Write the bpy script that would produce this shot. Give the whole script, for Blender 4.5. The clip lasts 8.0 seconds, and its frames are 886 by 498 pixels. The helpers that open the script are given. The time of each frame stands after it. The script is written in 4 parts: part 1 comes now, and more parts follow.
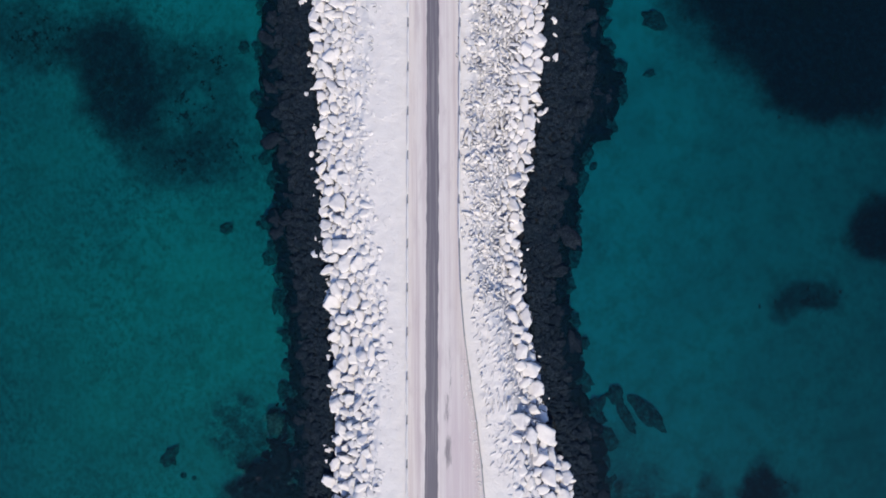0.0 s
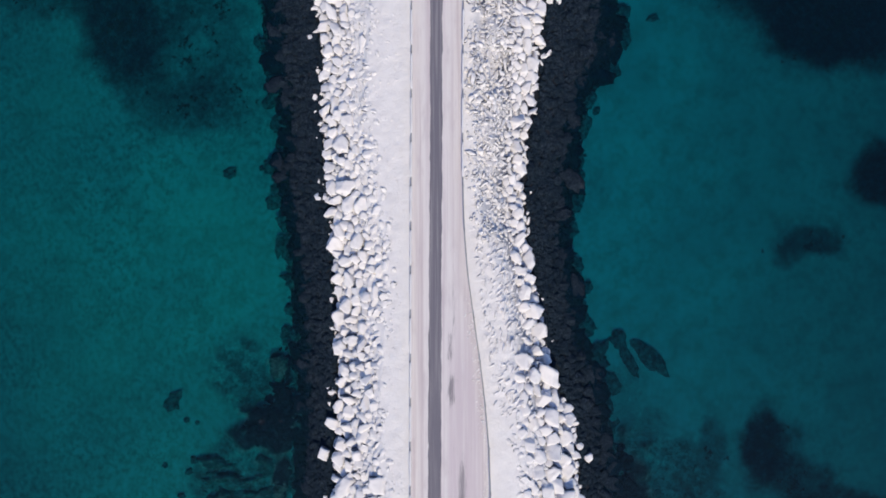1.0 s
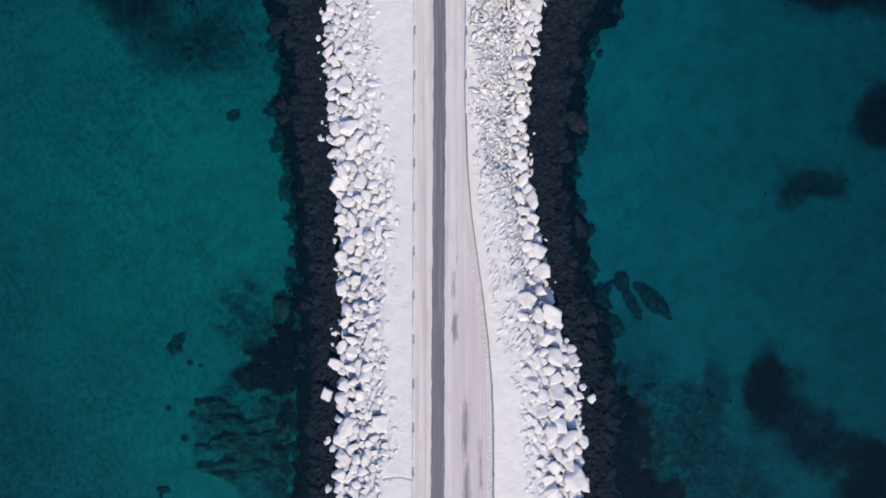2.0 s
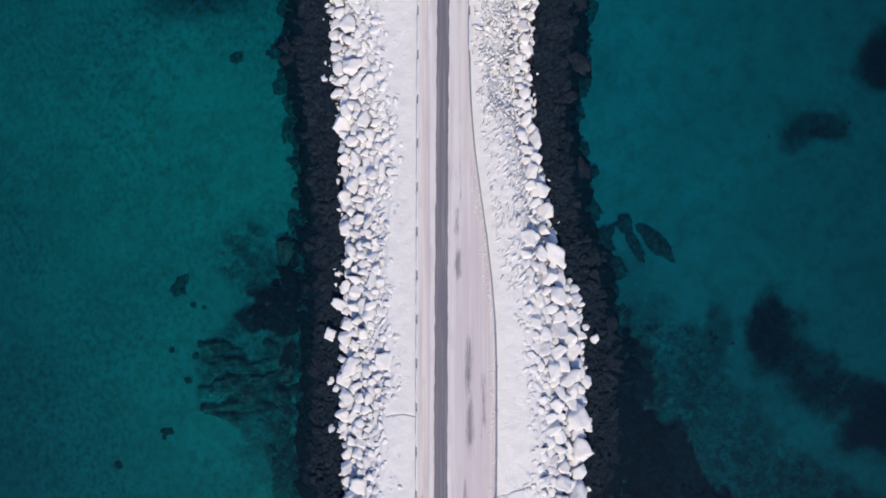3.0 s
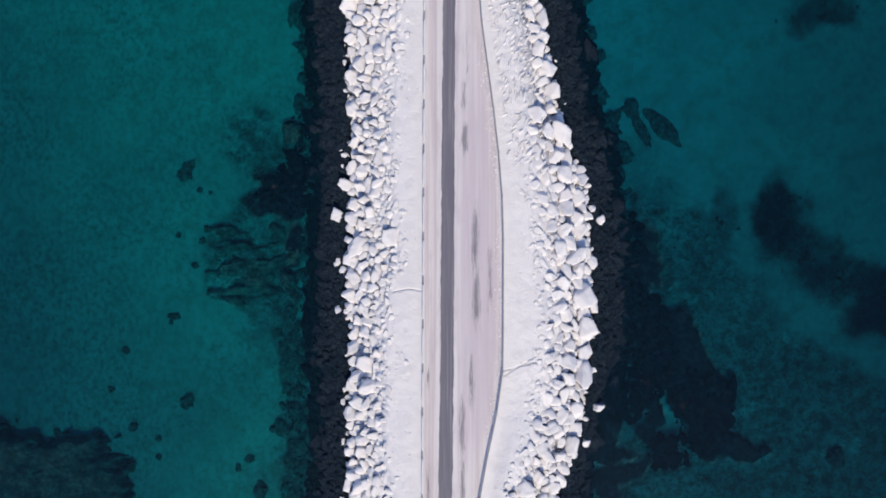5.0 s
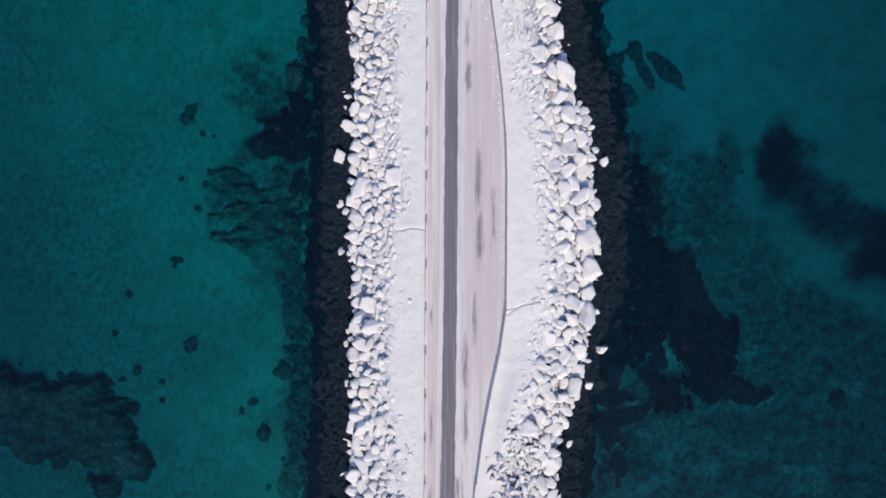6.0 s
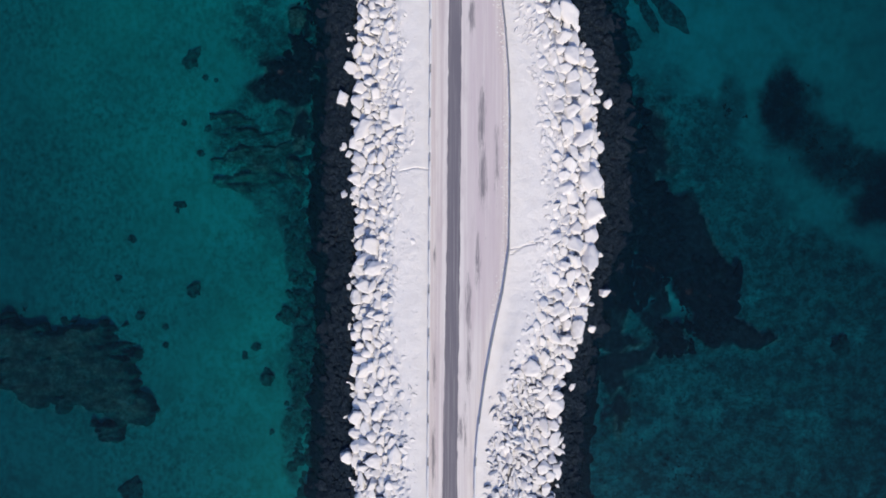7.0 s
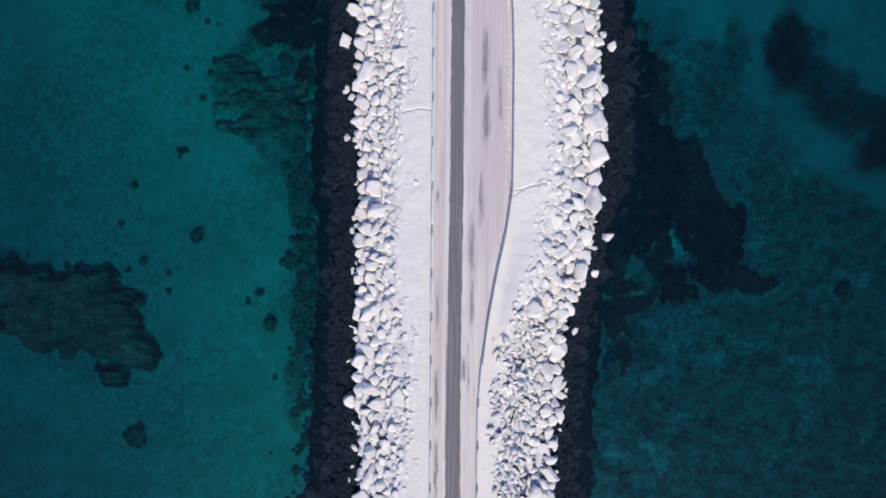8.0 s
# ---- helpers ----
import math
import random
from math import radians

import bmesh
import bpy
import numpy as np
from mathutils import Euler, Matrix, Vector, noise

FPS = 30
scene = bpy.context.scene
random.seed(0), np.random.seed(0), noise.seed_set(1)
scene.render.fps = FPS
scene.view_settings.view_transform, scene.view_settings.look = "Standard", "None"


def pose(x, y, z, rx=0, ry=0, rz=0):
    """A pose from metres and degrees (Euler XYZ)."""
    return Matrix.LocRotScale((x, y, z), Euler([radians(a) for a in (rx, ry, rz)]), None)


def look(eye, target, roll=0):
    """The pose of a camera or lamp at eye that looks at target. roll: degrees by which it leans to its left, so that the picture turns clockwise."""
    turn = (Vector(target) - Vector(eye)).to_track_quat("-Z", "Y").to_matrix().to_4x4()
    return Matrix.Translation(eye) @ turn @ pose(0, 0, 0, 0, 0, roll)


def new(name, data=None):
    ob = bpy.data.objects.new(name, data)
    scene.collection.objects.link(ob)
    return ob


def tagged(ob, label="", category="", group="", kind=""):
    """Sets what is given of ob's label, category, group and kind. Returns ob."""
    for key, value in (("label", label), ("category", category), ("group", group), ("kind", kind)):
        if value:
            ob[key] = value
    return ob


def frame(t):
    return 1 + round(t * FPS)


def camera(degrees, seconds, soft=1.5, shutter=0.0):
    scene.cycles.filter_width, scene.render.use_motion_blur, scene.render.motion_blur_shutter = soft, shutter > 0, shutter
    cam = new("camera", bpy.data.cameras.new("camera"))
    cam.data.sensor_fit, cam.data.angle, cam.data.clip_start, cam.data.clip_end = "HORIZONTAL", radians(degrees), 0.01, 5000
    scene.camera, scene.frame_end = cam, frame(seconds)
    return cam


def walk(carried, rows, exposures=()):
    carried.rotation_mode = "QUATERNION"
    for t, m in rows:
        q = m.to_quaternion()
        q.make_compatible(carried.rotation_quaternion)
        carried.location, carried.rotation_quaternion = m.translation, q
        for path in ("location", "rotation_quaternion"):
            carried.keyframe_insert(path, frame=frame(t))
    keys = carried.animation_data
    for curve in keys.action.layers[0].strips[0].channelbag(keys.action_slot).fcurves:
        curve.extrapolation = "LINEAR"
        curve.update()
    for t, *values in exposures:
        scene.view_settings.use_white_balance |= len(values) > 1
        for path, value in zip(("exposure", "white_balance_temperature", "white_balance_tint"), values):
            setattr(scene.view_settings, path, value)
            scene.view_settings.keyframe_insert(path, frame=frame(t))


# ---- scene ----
# ---------------------------------------------------------------- camera
cam = camera(73.7, 8.0, soft=1.8)
PATH = [
    (0.0, 0.488, -0.172, 58.103, 0.075, 0.411, -0.212),
    (0.5, 0.328, -2.952, 58.115, 0.098, 0.419, -0.195),
    (1.0, 0.173, -5.763, 58.131, 0.097, 0.429, -0.176),
    (1.5, 0.021, -8.592, 58.149, 0.074, 0.442, -0.157),
    (2.0, -0.128, -11.426, 58.169, 0.028, 0.456, -0.137),
    (2.5, -0.272, -14.255, 58.193, -0.041, 0.473, -0.116),
    (3.0, -0.413, -17.069, 58.219, -0.133, 0.491, -0.095),
    (3.5, -0.551, -19.860, 58.248, -0.248, 0.512, -0.073),
    (4.0, -0.685, -22.620, 58.279, -0.385, 0.535, -0.050),
    (4.5, -0.815, -25.345, 58.313, -0.546, 0.560, -0.026),
    (5.0, -0.941, -28.029, 58.350, -0.729, 0.588, -0.001),
    (5.5, -1.064, -30.669, 58.390, -0.936, 0.617, 0.024),
    (6.0, -1.183, -33.263, 58.432, -1.165, 0.648, 0.050),
    (6.5, -1.299, -35.810, 58.477, -1.417, 0.682, 0.077),
    (7.0, -1.411, -38.312, 58.524, -1.692, 0.718, 0.105),
    (7.5, -1.519, -40.769, 58.574, -1.990, 0.756, 0.133),
    (8.0, -1.624, -43.185, 58.627, -2.311, 0.796, 0.162),
]
EXPOSURE, KELVIN, TINT = -0.11, 6190, 15.5
walk(cam, [(t, pose(x, y, z, rx, ry, rz)) for t, x, y, z, rx, ry, rz in PATH], [(0.0, EXPOSURE, KELVIN, TINT), (8.0, EXPOSURE, KELVIN, TINT)])

# ---------------------------------------------------------------- light
SUN_EL, SUN_AZ = 46.0, 173.0  # degrees; azimuth clockwise from +y
world = bpy.data.worlds.new("sky")
scene.world = world
world.use_nodes = True
wn = world.node_tree.nodes
sky = wn.new("ShaderNodeTexSky")
sky.sky_type, sky.sun_disc = "NISHITA", False
sky.ozone_density = 6.0
sky.sun_elevation, sky.sun_rotation = radians(SUN_EL), radians(SUN_AZ)
world.node_tree.links.new(sky.outputs[0], wn["Background"].inputs[0])
wn["Background"].inputs[1].default_value = 0.13
sun_data = bpy.data.lights.new("sun", "SUN")
sun_data.energy, sun_data.angle, sun_data.color = 2.85, radians(0.6), (1.0, 0.862, 0.55)
sun = new("sun", sun_data)
sun_dir = Vector((math.sin(radians(SUN_AZ)) * math.cos(radians(SUN_EL)), math.cos(radians(SUN_AZ)) * math.cos(radians(SUN_EL)), math.sin(radians(SUN_EL))))
sun.matrix_world = look(sun_dir * 90, (0, 0, 0))


# ---------------------------------------------------------------- materials
class Mat:
    """A small builder of node materials."""

    def __init__(self, name):
        self.m = bpy.data.materials.new(name)
        self.m.use_nodes = True
        self.t = self.m.node_tree
        self.bsdf = self.t.nodes["Principled BSDF"]
        self.out = self.t.nodes["Material Output"]
        self.geo = self.t.nodes.new("ShaderNodeNewGeometry")
        self.pos = self.geo.outputs["Position"]

    def put(self, socket, value):
        if isinstance(value, bpy.types.NodeSocket):
            self.t.links.new(value, socket)
        elif isinstance(value, tuple) and len(value) == 3 and socket.type == "RGBA":
            socket.default_value = (*value, 1)
        else:
            socket.default_value = value

    def scaled(self, sx, sy, sz):
        n = self.t.nodes.new("ShaderNodeMapping")
        self.put(n.inputs["Vector"], self.pos)
        n.inputs["Scale"].default_value = (sx, sy, sz)
        return n.outputs[0]

    def noise(self, scale, detail=4.0, rough=0.55, vector=None, distort=0.0):
        n = self.t.nodes.new("ShaderNodeTexNoise")
        self.put(n.inputs["Vector"], vector or self.pos)
        n.inputs["Scale"].default_value, n.inputs["Detail"].default_value = scale, detail
        n.inputs["Roughness"].default_value, n.inputs["Distortion"].default_value = rough, distort
        return n.outputs["Fac"]

    def ramp(self, fac, lo, hi, to0=0.0, to1=1.0):
        n = self.t.nodes.new("ShaderNodeMapRange")
        n.interpolation_type = "SMOOTHSTEP"
        for i, v in enumerate((fac, lo, hi, to0, to1)):
            self.put(n.inputs[i], v)
        return n.outputs[0]

    def math(self, op, a, b=0.0):
        n = self.t.nodes.new("ShaderNodeMath")
        n.operation = op
        self.put(n.inputs[0], a), self.put(n.inputs[1], b)
        return n.outputs[0]

    def mix(self, fac, a, b):
        n = self.t.nodes.new("ShaderNodeMix")
        n.data_type = "RGBA"
        self.put(n.inputs["Factor"], fac), self.put(n.inputs[6], a), self.put(n.inputs[7], b)
        return n.outputs[2]

    def axis(self, vector, k):
        n = self.t.nodes.new("ShaderNodeSeparateXYZ")
        self.put(n.inputs[0], vector)
        return n.outputs[k]

    def attribute(self, name):
        n = self.t.nodes.new("ShaderNodeAttribute")
        n.attribute_name = name
        return n.outputs["Fac"]

    def random(self):
        return self.t.nodes.new("ShaderNodeObjectInfo").outputs["Random"]

    def bump(self, height, distance, strength=1.0, normal=None):
        n = self.t.nodes.new("ShaderNodeBump")
        n.inputs["Strength"].default_value, n.inputs["Distance"].default_value = strength, distance
        self.put(n.inputs["Height"], height)
        if normal:
            self.put(n.inputs["Normal"], normal)
        return n.outputs[0]

    def done(self, color, rough=0.6, normal=None, spec=0.5, metal=0.0):
        self.put(self.bsdf.inputs["Base Color"], color)
        self.put(self.bsdf.inputs["Roughness"], rough)
        self.bsdf.inputs["Specular IOR Level"].default_value = spec
        self.put(self.bsdf.inputs["Metallic"], metal)
        if normal:
            self.put(self.bsdf.inputs["Normal"], normal)
        return self.m


SNOW = (0.925, 0.893, 0.905)


def snow_color(k):
    """Fresh snow with faint drift mottling."""
    return k.mix(k.ramp(k.noise(0.9, 5), 0.35, 0.7), SNOW, (0.88, 0.845, 0.855))


def make_snow_ground():
    """Drifted snow above the tide line, dark rocky fill below it, shade and bare rock painted into the hollows."""
    k = Mat("snow_ground")
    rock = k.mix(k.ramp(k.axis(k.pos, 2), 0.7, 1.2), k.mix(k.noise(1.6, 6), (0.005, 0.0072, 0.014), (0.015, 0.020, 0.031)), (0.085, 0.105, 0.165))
    z = k.math("ADD", k.axis(k.pos, 2), k.math("MULTIPLY", k.noise(0.8, 4), 0.9))
    fac = k.ramp(z, 1.25, 1.4)
    # between boulders: shaded snow and bare rock, mixed into the colour as blue-grey
    gaps = k.math("MULTIPLY", k.attribute("stony_shade"), k.ramp(k.noise(1.6, 6, 0.65), 0.36, 0.50))
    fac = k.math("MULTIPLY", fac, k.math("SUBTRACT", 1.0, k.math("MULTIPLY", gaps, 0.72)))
    height = k.math("ADD", k.noise(1.1, 4), k.math("MULTIPLY", k.noise(5.0, 6, 0.65), 0.5))
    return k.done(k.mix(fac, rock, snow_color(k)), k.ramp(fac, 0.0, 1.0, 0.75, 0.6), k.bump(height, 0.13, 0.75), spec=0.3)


def make_snow_boulder():
    """Quarried stone under a cover of snow that slides off the steep faces."""
    k = Mat("snow_boulder")
    grain = k.noise(9.0, 6)
    rock = k.mix(k.ramp(grain, 0.3, 0.7), (0.038, 0.048, 0.075), (0.15, 0.172, 0.24))
    up = k.math("ADD", k.axis(k.geo.outputs["Normal"], 2), k.math("MULTIPLY", k.math("SUBTRACT", k.noise(2.2, 5), 0.5), 0.55))
    up = k.math("ADD", up, k.math("MULTIPLY", k.random(), 0.12))
    fac = k.ramp(up, 0.36, 0.52)
    height = k.math("ADD", k.noise(2.4, 3), k.math("MULTIPLY", grain, 0.25))
    return k.done(k.mix(fac, rock, snow_color(k)), 0.62, k.bump(height, 0.14, 0.75), spec=0.3)


def make_lump():
    k = Mat("loose_snow")
    return k.done(snow_color(k), 0.6, k.bump(k.noise(9.0, 4), 0.02, 0.5), spec=0.3)


def make_wet_rock():
    """Tidal rock, black with weed and wet, greyer where it has dried."""
    k = Mat("wet_rock")
    patch = k.ramp(k.noise(0.6, 8, 0.75), 0.42, 0.60)
    dark = k.mix(k.noise(5.0, 7, 0.7), (0.0078, 0.0165, 0.029), (0.0145, 0.0280, 0.046))
    patch = k.math("MAXIMUM", patch, k.ramp(k.random(), 0.80, 0.86, 0.0, 0.9))
    patch = k.math("MAXIMUM", patch, k.ramp(k.geo.outputs["Random Per Island"], 0.78, 0.9, 0.0, 0.8))
    patch = k.math("MAXIMUM", patch, k.math("MULTIPLY", k.ramp(k.axis(k.pos, 2), 0.3, 0.9, 0.0, 0.9), k.ramp(k.noise(1.1, 6, 0.7), 0.36, 0.58)))
    grey = k.mix(k.ramp(k.noise(6.0, 7, 0.75), 0.42, 0.68), (0.0085, 0.0165, 0.029), (0.052, 0.076, 0.104))
    dry = k.math("MULTIPLY", k.ramp(k.axis(k.pos, 2), -0.3, 0.5, 0.5, 1.0), patch)
    flecks = k.math("MULTIPLY", k.ramp(k.noise(7.0, 8, 0.8), 0.51, 0.66), k.ramp(k.noise(0.9, 5, 0.7), 0.38, 0.62))
    sunk = k.ramp(k.axis(k.pos, 2), -0.3, -0.02, 1.0, 0.0)
    weedy = k.mix(k.ramp(k.noise(1.8, 7, 0.75), 0.36, 0.66), (0.006, 0.009, 0.014), (0.045, 0.052, 0.056))
    return k.done(k.mix(sunk, k.mix(k.math("MULTIPLY", flecks, 0.85), k.mix(dry, dark, grey), (0.085, 0.105, 0.135)), weedy), 0.75, k.bump(k.noise(5.0, 8, 0.75), 0.2, 1.0), spec=0.03)


def rock_under_water(k, turn=-0.3, crack=0.04, open_from=0.42, silt=1.0):
    """Weedy brown rock with darker cracks along its beds and pale silt."""
    m = k.t.nodes.new("ShaderNodeMapping")
    k.put(m.inputs["Vector"], k.pos)
    m.inputs["Rotation"].default_value, m.inputs["Scale"].default_value = (0, 0, -turn), (0.26, 0.85, 1.0)
    beds = k.math("ABSOLUTE", k.math("SUBTRACT", k.noise(1.0, 6, 0.6, m.outputs[0], 0.3), 0.5))
    c = k.mix(k.ramp(k.noise(0.7, 8, 0.72), 0.34, 0.66), (0.05 * silt, 0.055 * silt, 0.052 * silt), (0.20 * silt, 0.185 * silt, 0.155 * silt))
    c = k.mix(k.ramp(k.noise(0.28, 6, 0.65), 0.54, 0.68, 0.0, 0.7), c, (0.34 * silt, 0.32 * silt, 0.27 * silt))
    where = k.ramp(k.noise(0.22, 3), open_from, open_from + 0.16)
    c = k.mix(k.ramp(k.noise(1.9, 9, 0.8), 0.42, 0.68, 0.0, 0.85), c, (0.035, 0.04, 0.038))
    return k.mix(k.math("MULTIPLY", where, k.ramp(beds, 0.25 * crack, crack, 0.8 if silt < 1.5 else 0.4, 0.0)), c, (0.02, 0.023, 0.022))


def make_sea_rock():
    k = Mat("sea_rock")
    return k.done(rock_under_water(k, -0.32, 0.05, 0.42, 1.6), 0.85, k.bump(k.noise(3.0, 7, 0.7), 0.15, 0.8), spec=0.15)


def make_dark_sea_rock():
    """Single rocks overgrown with brown weed."""
    k = Mat("weedy_rock")
    return k.done(k.mix(k.ramp(k.noise(2.2, 7, 0.75), 0.35, 0.68), (0.04, 0.045, 0.045), (0.26, 0.245, 0.21)), 0.85, k.bump(k.noise(4.0, 7, 0.7), 0.12, 0.8), spec=0.15)


def make_skerry():
    k = Mat("skerry_rock")
    return k.done(k.mix(k.ramp(k.noise(2.2, 8, 0.78), 0.42, 0.68), (0.005, 0.008, 0.015), (0.044, 0.057, 0.070)), 0.85, k.bump(k.noise(4.0, 7, 0.7), 0.12, 0.8), spec=0.05)


def make_weed():
    k = Mat("seaweed")
    return k.done(k.mix(k.noise(3.0, 5), (0.012, 0.015, 0.014), (0.05, 0.05, 0.035)), 0.7, spec=0.2)


def make_seabed():
    """Shell sand with darker drifted weed and fields of kelp."""
    k = Mat("seabed")
    sand = k.mix(k.ramp(k.noise(0.12, 4), 0.3, 0.7), (0.66, 0.63, 0.53), (0.52, 0.50, 0.43))
    fleck = k.math("MULTIPLY", k.ramp(k.noise(1.9, 8, 0.75, k.scaled(1.0, 0.8, 1.0)), 0.40, 0.72), k.math("MULTIPLY", k.ramp(k.axis(k.pos, 0), -10.0, 20.0, 1.0, 0.4), k.ramp(k.noise(0.07, 3), 0.3, 0.65, 0.4, 0.95)))
    sand = k.mix(fleck, sand, (0.13, 0.14, 0.10))
    sand = k.mix(k.ramp(k.noise(0.55, 5, 0.7), 0.42, 0.72, 0.0, 0.55), sand, (0.27, 0.27, 0.21))
    bare = k.math("ADD", k.attribute("shelf"), k.math("MULTIPLY", k.math("SUBTRACT", k.noise(0.35, 7, 0.7), 0.5), 1.1))
    sand = k.mix(k.ramp(bare, 0.25, 0.6), sand, rock_under_water(k, crack=0.028, silt=2.4))
    edge = k.math("ADD", k.attribute("weed"), k.math("MULTIPLY", k.math("SUBTRACT", k.noise(1.1, 8, 0.75), 0.5), 0.75))
    fac = k.ramp(edge, 0.05, 1.0)
    weed = k.mix(k.ramp(k.noise(1.7, 8, 0.75), 0.4, 0.7), (0.012, 0.017, 0.026), (0.060, 0.072, 0.080))
    weed = k.mix(k.ramp(k.noise(2.4, 9, 0.82), 0.56, 0.68, 0.0, 0.7), weed, (0.15, 0.16, 0.15))
    return k.done(k.mix(fac, sand, weed), 0.9, k.bump(k.noise(2.0, 5), 0.08, 0.5), spec=0.1)


def make_water():
    """Clear cold sea: it takes the red out of what lies below and mirrors the sky faintly."""
    k = Mat("sea_water")
    n = k.t.nodes
    clear, gloss, mixed, fres = n.new("ShaderNodeBsdfTransparent"), n.new("ShaderNodeBsdfGlossy"), n.new("ShaderNodeMixShader"), n.new("ShaderNodeFresnel")
    tint = k.mix(k.ramp(k.noise(0.035, 3), 0.3, 0.7), (0.0, 0.555, 0.655), (0.0, 0.520, 0.655))
    tint = k.mix(k.ramp(k.axis(k.pos, 0), -5.0, 8.0), tint, (0.0, 0.505, 0.67))
    # darker outwards: deeper water and the lens's vignette, both put into the tint
    off = k.math("ABSOLUTE", k.math("ADD", k.axis(k.pos, 0), 9.0))
    south = k.math("MULTIPLY", k.ramp(k.axis(k.pos, 0), -16.0, -4.0, 1.0, 0.0), k.ramp(k.axis(k.pos, 1), -70.0, 5.0, 14.0, 0.0))
    falloff = k.ramp(k.math("ADD", off, south), 18.0, 56.0)
    tint = k.mix(falloff, tint, (0.0, 0.355, 0.475))
    tint = k.mix(k.attribute("shallow"), tint, (0.98, 0.97, 0.96))
    k.put(clear.inputs["Color"], tint)
    gloss.inputs["Roughness"].default_value = 0.08
    fres.inputs["IOR"].default_value = 1.33
    waves = k.bump(k.noise(1.4, 5, 0.6, k.scaled(1.0, 1.5, 1.0)), 0.06, 0.5)
    k.put(gloss.inputs["Normal"], waves)
    haze, body = n.new("ShaderNodeBsdfDiffuse"), n.new("ShaderNodeMixShader")
    haze.inputs["Color"].default_value = (0.010, 0.045, 0.085, 1)
    body.inputs[0].default_value = 0.10
    k.put(body.inputs[1], clear.outputs[0]), k.put(body.inputs[2], haze.outputs[0])
    k.put(mixed.inputs[0], fres.outputs[0]), k.put(mixed.inputs[1], body.outputs[0]), k.put(mixed.inputs[2], gloss.outputs[0])
    k.put(k.out.inputs["Surface"], mixed.outputs[0])
    n.remove(k.bsdf)
    return k.m


def make_asphalt():
    """Worn asphalt with rime, streaked along the way of the wheels."""
    k = Mat("rimed_asphalt")
    streak = k.noise(1.0, 5, 0.6, k.scaled(6.0, 0.10, 1.0))
    base = k.mix(k.noise(30.0, 3), (0.145, 0.138, 0.178), (0.225, 0.212, 0.262))
    base = k.mix(k.ramp(streak, 0.45, 0.7, 0.0, 0.6), base, (0.38, 0.36, 0.39))
    return k.done(base, 0.7, k.bump(k.noise(40.0, 3), 0.01, 0.4), spec=0.3)


def make_packed_snow():
    """Driven snow, tinged by grit and streaked along the road."""
    k = Mat("packed_snow")
    streak = k.noise(1.0, 6, 0.6, k.scaled(1.9, 0.03, 1.0))
    blotch = k.noise(1.0, 5, 0.6, k.scaled(1.2, 0.25, 1.0))
    c = k.mix(k.ramp(streak, 0.40, 0.68), (0.82, 0.77, 0.785), (0.64, 0.56, 0.595))
    c = k.mix(k.ramp(blotch, 0.48, 0.75, 0.0, 0.6), c, (0.58, 0.51, 0.55))
    c = k.mix(k.math("MULTIPLY", k.attribute("bay"), k.ramp(k.noise(1.0, 6, 0.6, k.scaled(2.6, 0.09, 1.0)), 0.3, 0.65, 0.35, 1.0)), c, (0.67, 0.585, 0.635))
    fine = k.noise(1.0, 7, 0.75, k.scaled(15.0, 0.6, 1.0))
    lines = k.noise(1.0, 4, 0.6, k.scaled(7.0, 0.06, 1.0))
    c = k.mix(k.ramp(lines, 0.5, 0.75, 0.0, 0.45), c, (0.60, 0.515, 0.57))
    c = k.mix(k.ramp(lines, 0.28, 0.44, 0.4, 0.0), c, (0.86, 0.83, 0.845))
    c = k.mix(k.ramp(k.math("ADD", k.attribute("worn"), k.math("MULTIPLY", k.math("SUBTRACT", fine, 0.5), 3.0)), 0.25, 0.9, 0.0, 0.95), c, (0.24, 0.22, 0.255))
    height = k.math("ADD", streak, k.math("MULTIPLY", k.noise(5.0, 5), 0.4))
    return k.done(c, 0.6, k.bump(height, 0.04, 0.5), spec=0.3)


def make_steel():
    k = Mat("galvanised_steel")
    return k.done(k.mix(k.noise(3.0, 5), (0.36, 0.35, 0.355), (0.50, 0.49, 0.49)), k.ramp(k.noise(8.0, 3), 0.3, 0.7, 0.45, 0.65), metal=0.35)


M_SNOW, M_BOULDER, M_WET, M_SEAROCK = make_snow_ground(), make_snow_boulder(), make_wet_rock(), make_sea_rock()
M_LUMP, M_WEEDY, M_SKERRY = make_lump(), make_dark_sea_rock(), make_skerry()
M_WEED, M_SEABED, M_WATER = make_weed(), make_seabed(), make_water()
M_ASPHALT, M_PACKED, M_STEEL = make_asphalt(), make_packed_snow(), make_steel()


# ---------------------------------------------------------------- plan: lines along the causeway, as (y, x)
RAIL_W = [(60, -2.75), (22.6, -3.0), (-10, -3.22), (-39, -3.36), (-68.6, -3.52), (-110, -3.7)]
RAIL_E = [(60, 1.9), (22.5, 1.78), (2.0, 1.60), (-3.1, 1.68), (-8.3, 2.07), (-13.4, 2.77), (-18.2, 3.45), (-25.4, 4.04), (-39.6, 4.02), (-42.6, 3.70), (-47.8, 2.58), (-53.0, 1.65), (-58.9, 0.98), (-68.5, 0.91), (-110, 0.8)]
TRACK_W = [(60, -1.2), (22.7, -1.32), (2.0, -1.42), (-18.7, -1.63), (-40.0, -1.78), (-48.5, -1.90), (-57.4, -2.08), (-68.8, -2.16), (-110, -2.4)]
TRACK_E = [(60, -0.1), (22.7, -0.17), (2.0, -0.28), (-18.7, -0.43), (-40.0, -0.50), (-57.4, -0.70), (-68.7, -0.68), (-110, -0.9)]
